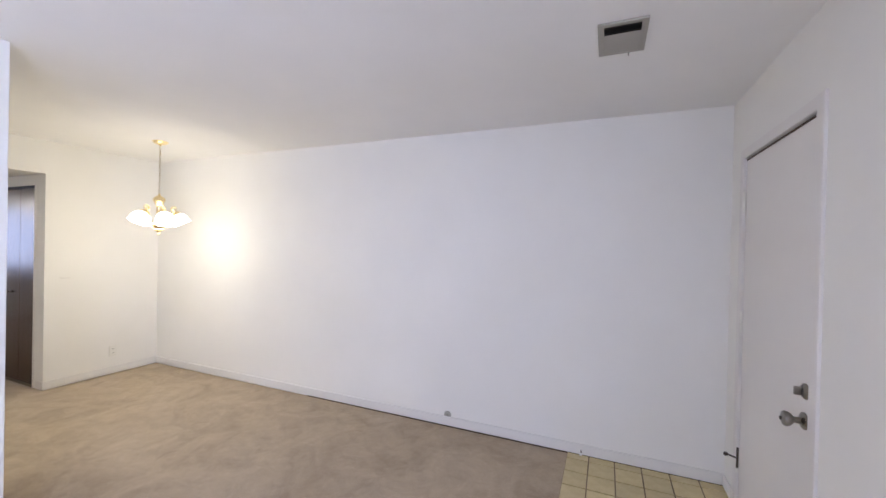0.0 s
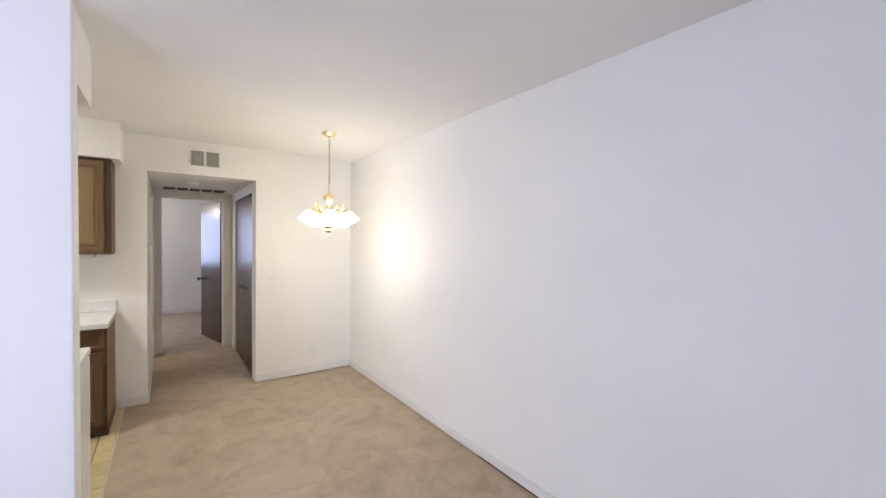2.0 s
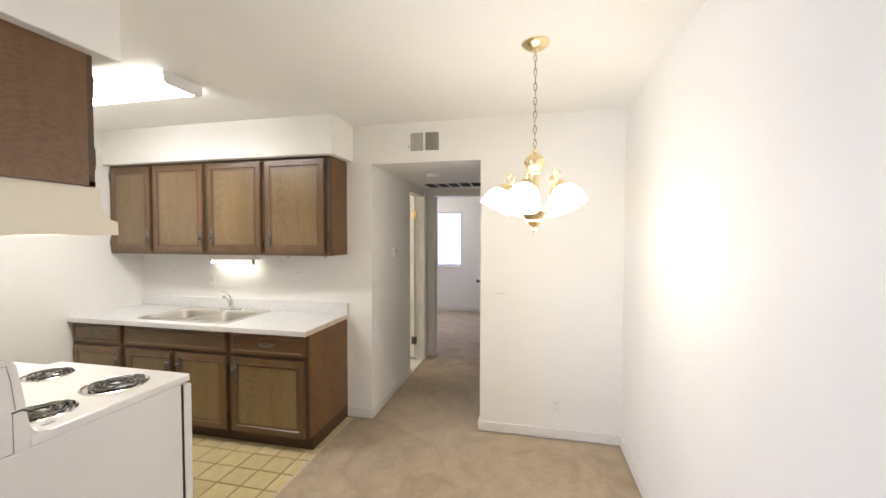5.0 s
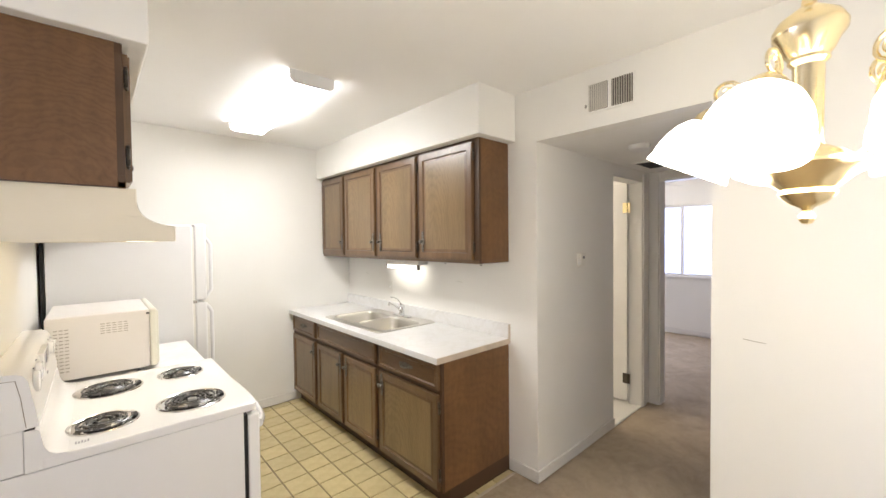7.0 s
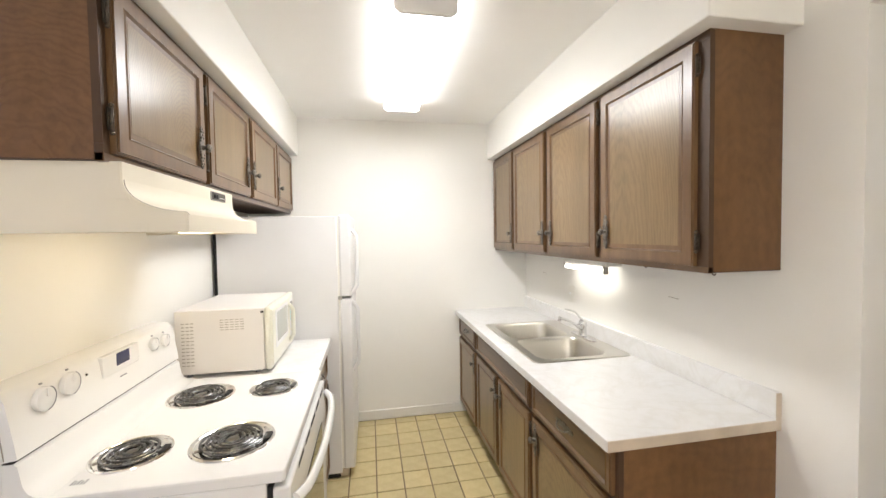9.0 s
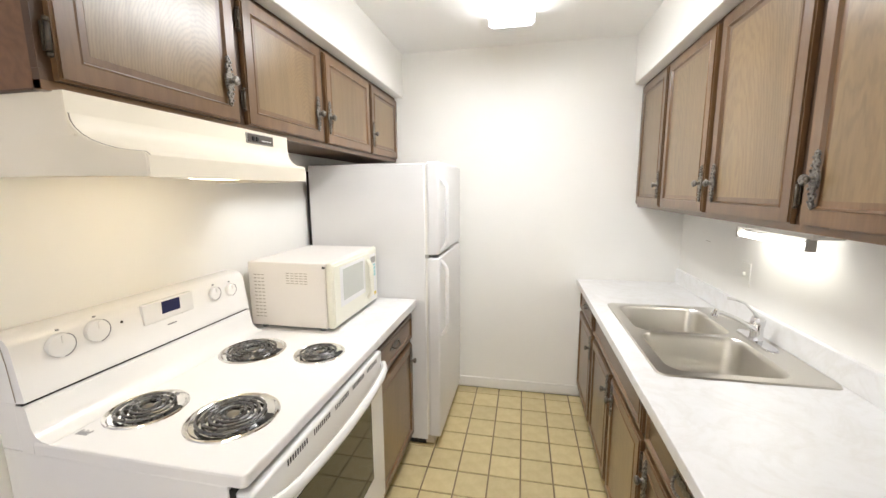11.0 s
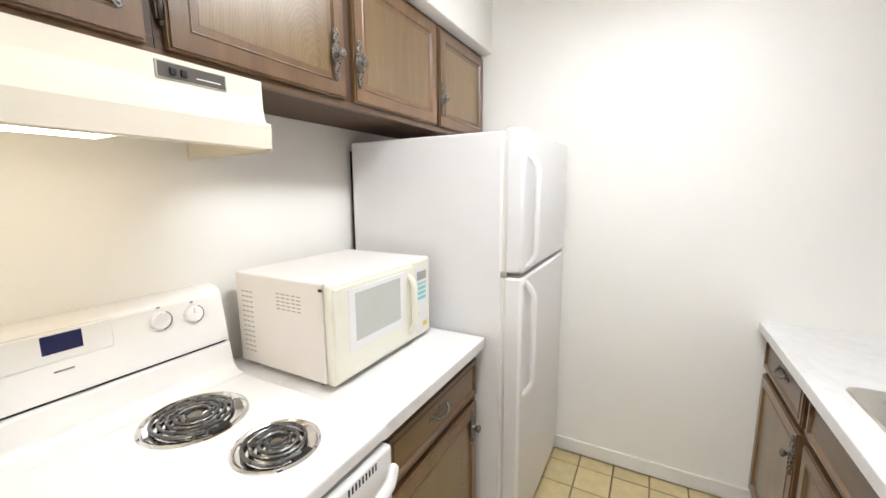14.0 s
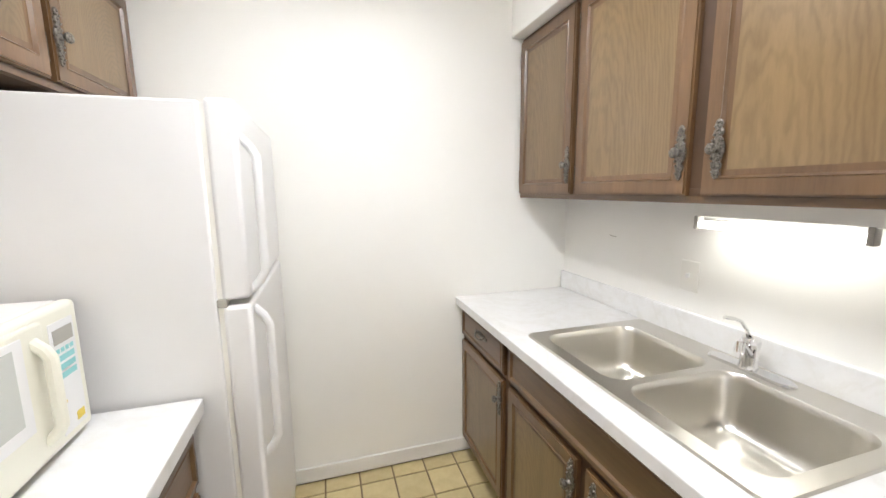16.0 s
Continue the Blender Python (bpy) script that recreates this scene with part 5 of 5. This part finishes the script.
def smoke_detector():
    d = thing("smoke_detector", "round white smoke detector on the hallway ceiling", "smoke detector", (-4.565, 2.68, HALL))
    m = Matrix.Translation((-4.565, 2.68, 0))
    part("base", lathe(bmesh.new(), [(0.066, HALL - 0.0005), (0.066, HALL - 0.012)], m, 32), WHITEPL, d)
    part("cover", lathe(bmesh.new(), [(0.062, HALL - 0.012), (0.06, HALL - 0.03), (0.045, HALL - 0.038), (0.0, HALL - 0.039)], m, 32), WHITEPL, d)


def thermostat():
    t = thing("thermostat", "small ivory wall thermostat in the hallway", "thermostat", (-4.49, HS, 1.375))
    part("back", solid(-4.53, -4.45, HS, HS + 0.008, 1.325, 1.425, 0.002), PLATE, t)
    part("cover", solid(-4.522, -4.458, HS + 0.006, HS + 0.03, 1.335, 1.42, 0.004), PLATE, t)
    part("dial_window", solid(-4.505, -4.478, HS + 0.029, HS + 0.0312, 1.385, 1.402), GREYINK_SHADE, t)
    part("lever", solid(-4.458, -4.452, HS + 0.01, HS + 0.02, 1.345, 1.36), WHITEPL, t)


def ceiling_fan():
    f = thing("ceiling_fan", "white ceiling fan with a lit globe in the bedroom", "ceiling fan", (-7.75, 1.62, H))
    m = Matrix.Translation((-7.75, 1.62, 0))
    part("canopy", lathe(bmesh.new(), [(0.07, H - 0.0005), (0.06, H - 0.03), (0.015, H - 0.05), (0.015, H - 0.10)], m), WHITEPL, f)
    part("motor", lathe(bmesh.new(), [(0.03, H - 0.09), (0.10, H - 0.11), (0.11, H - 0.17), (0.06, H - 0.20), (0.04, H - 0.22)], m), WHITEPL, f)
    part("globe", lathe(bmesh.new(), [(0.045, H - 0.22), (0.075, H - 0.25), (0.085, H - 0.29), (0.065, H - 0.335), (0.0, H - 0.35)], m), SHADE, f, "lit round glass globe")
    for k in range(5):
        bm = solid(0.1, 0.17, -0.018, 0.018, H - 0.168, H - 0.16)
        bmesh.ops.transform(bm, matrix=m @ Matrix.Rotation(radians(20 + 72 * k), 4, "Z"), verts=bm.verts)
        bl = bmesh.new()
        prism(bl, [(0.15, -0.045), (0.6, -0.065), (0.63, -0.04), (0.63, 0.04), (0.6, 0.065), (0.15, 0.045)], "z", -0.003, 0.003)
        bmesh.ops.transform(bl, matrix=m @ Matrix.Rotation(radians(20 + 72 * k), 4, "Z") @ Matrix.Translation((0, 0, H - 0.155)) @ Matrix.Rotation(radians(11), 4, "X"), verts=bl.verts)
        blade = part("blade", bl, WHITEPL, f)
        part("bracket", bm, BRASS, blade)


def small_fittings():
    j = thing("cable_jack", "small round grey cable jack on the long wall", "wall jack", (-0.119, N, 0.098))
    m = Matrix.Translation((-0.119, N, 0.098)) @ Matrix.Rotation(radians(90), 4, "X")
    part("plate", lathe(bmesh.new(), [(0.03, 0), (0.03, 0.003), (0.022, 0.007), (0.0, 0.008)], m), VENTGREY, j)
    part("plug", lathe(bmesh.new(), [(0.006, 0.006), (0.006, 0.014), (0, 0.0145)], m, 10), KNOBSTEEL, j)
    d = thing("door_stop", "white-tipped spring door stop on the baseboard", "door stop", (0.935, N - T, 0.045))
    pts = [(0.935 + 0.005 * math.cos(i * 0.9), N - T - 0.006 - i * 0.0011, 0.045 + 0.005 * math.sin(i * 0.9)) for i in range(50)]
    part("spring", tube(bmesh.new(), pts, 0.0012, 5), KNOBSTEEL, d)
    part("tip", lathe(bmesh.new(), [(0.008, 0), (0.008, 0.014), (0.004, 0.016)], Matrix.Translation((0.935, N - T - 0.06, 0.045)) @ Matrix.Rotation(radians(90), 4, "X"), 12), WHITEPL, d)


def scuff(at, run, tilt_to, facing_x=True):
    x, y, z = at
    bm = bmesh.new()
    if facing_x:
        tube(bm, [(x + 0.0006, y, z), (x + 0.0008, y + run * 0.5, z + tilt_to * 0.7), (x + 0.0006, y + run, z + tilt_to)], 0.0011, 5)
    structure("scuff", bm, SLOT, "thin grey scuff on the wall paint", "scuff mark")


scuff((W, 0.30, 1.205), 0.05, -0.004)
scuff((W, 1.60, 1.215), 0.06, -0.003)
scuff((W, 3.325, 1.095), 0.075, -0.006)
chandelier()
wall_vent()
return_grille()
entry_vent()
smoke_detector()
thermostat()
ceiling_fan()
small_fittings()


# ---- floor tiles ----
def tiles(parent, x0, x1, y0, y1, ox, oy, pitch, z):
    """Square glazed tiles with worn corners, cut at the edges; alike ones share a mesh."""
    made = {}
    g = 0.0042

    def piece(w, d):
        key = (round(w, 4), round(d, 4))
        if key not in made:
            bm = solid(-w / 2, w / 2, -d / 2, d / 2, -0.006, 0.0)
            up = [e for e in bm.edges if all(v.co.z > -0.001 for v in e.verts)]
            bmesh.ops.bevel(bm, geom=up, offset=0.0016, segments=1, affect="EDGES")
            bmesh.ops.recalc_face_normals(bm, faces=bm.faces)
            data = bpy.data.meshes.new("tile")
            bm.to_mesh(data)
            bm.free()
            data.materials.append(TILE)
            made[key] = data
        return made[key]
    i0, i1 = math.floor((x0 - ox) / pitch), math.ceil((x1 - ox) / pitch)
    j0, j1 = math.floor((y0 - oy) / pitch), math.ceil((y1 - oy) / pitch)
    for i in range(i0, i1):
        for j in range(j0, j1):
            a, b = max(x0, ox + i * pitch + g), min(x1, ox + (i + 1) * pitch - g)
            c, d = max(y0, oy + j * pitch + g), min(y1, oy + (j + 1) * pitch - g)
            if b - a < 0.012 or d - c < 0.012:
                continue
            t = new("tile", piece(b - a, d - c))
            t.parent = parent
            t.location = ((a + b) / 2, (c + d) / 2, z + random.uniform(-0.0004, 0.0004))


tiles(KT, W + 0.002, SW - 0.002, KEND + 0.002, 2.126, -2.64, 0.543, 0.1655, 0.0)
tiles(ET, 0.842, E - 0.002, 2.602, N - T - 0.002, 0.988, 3.985, 0.1675, 0.010)
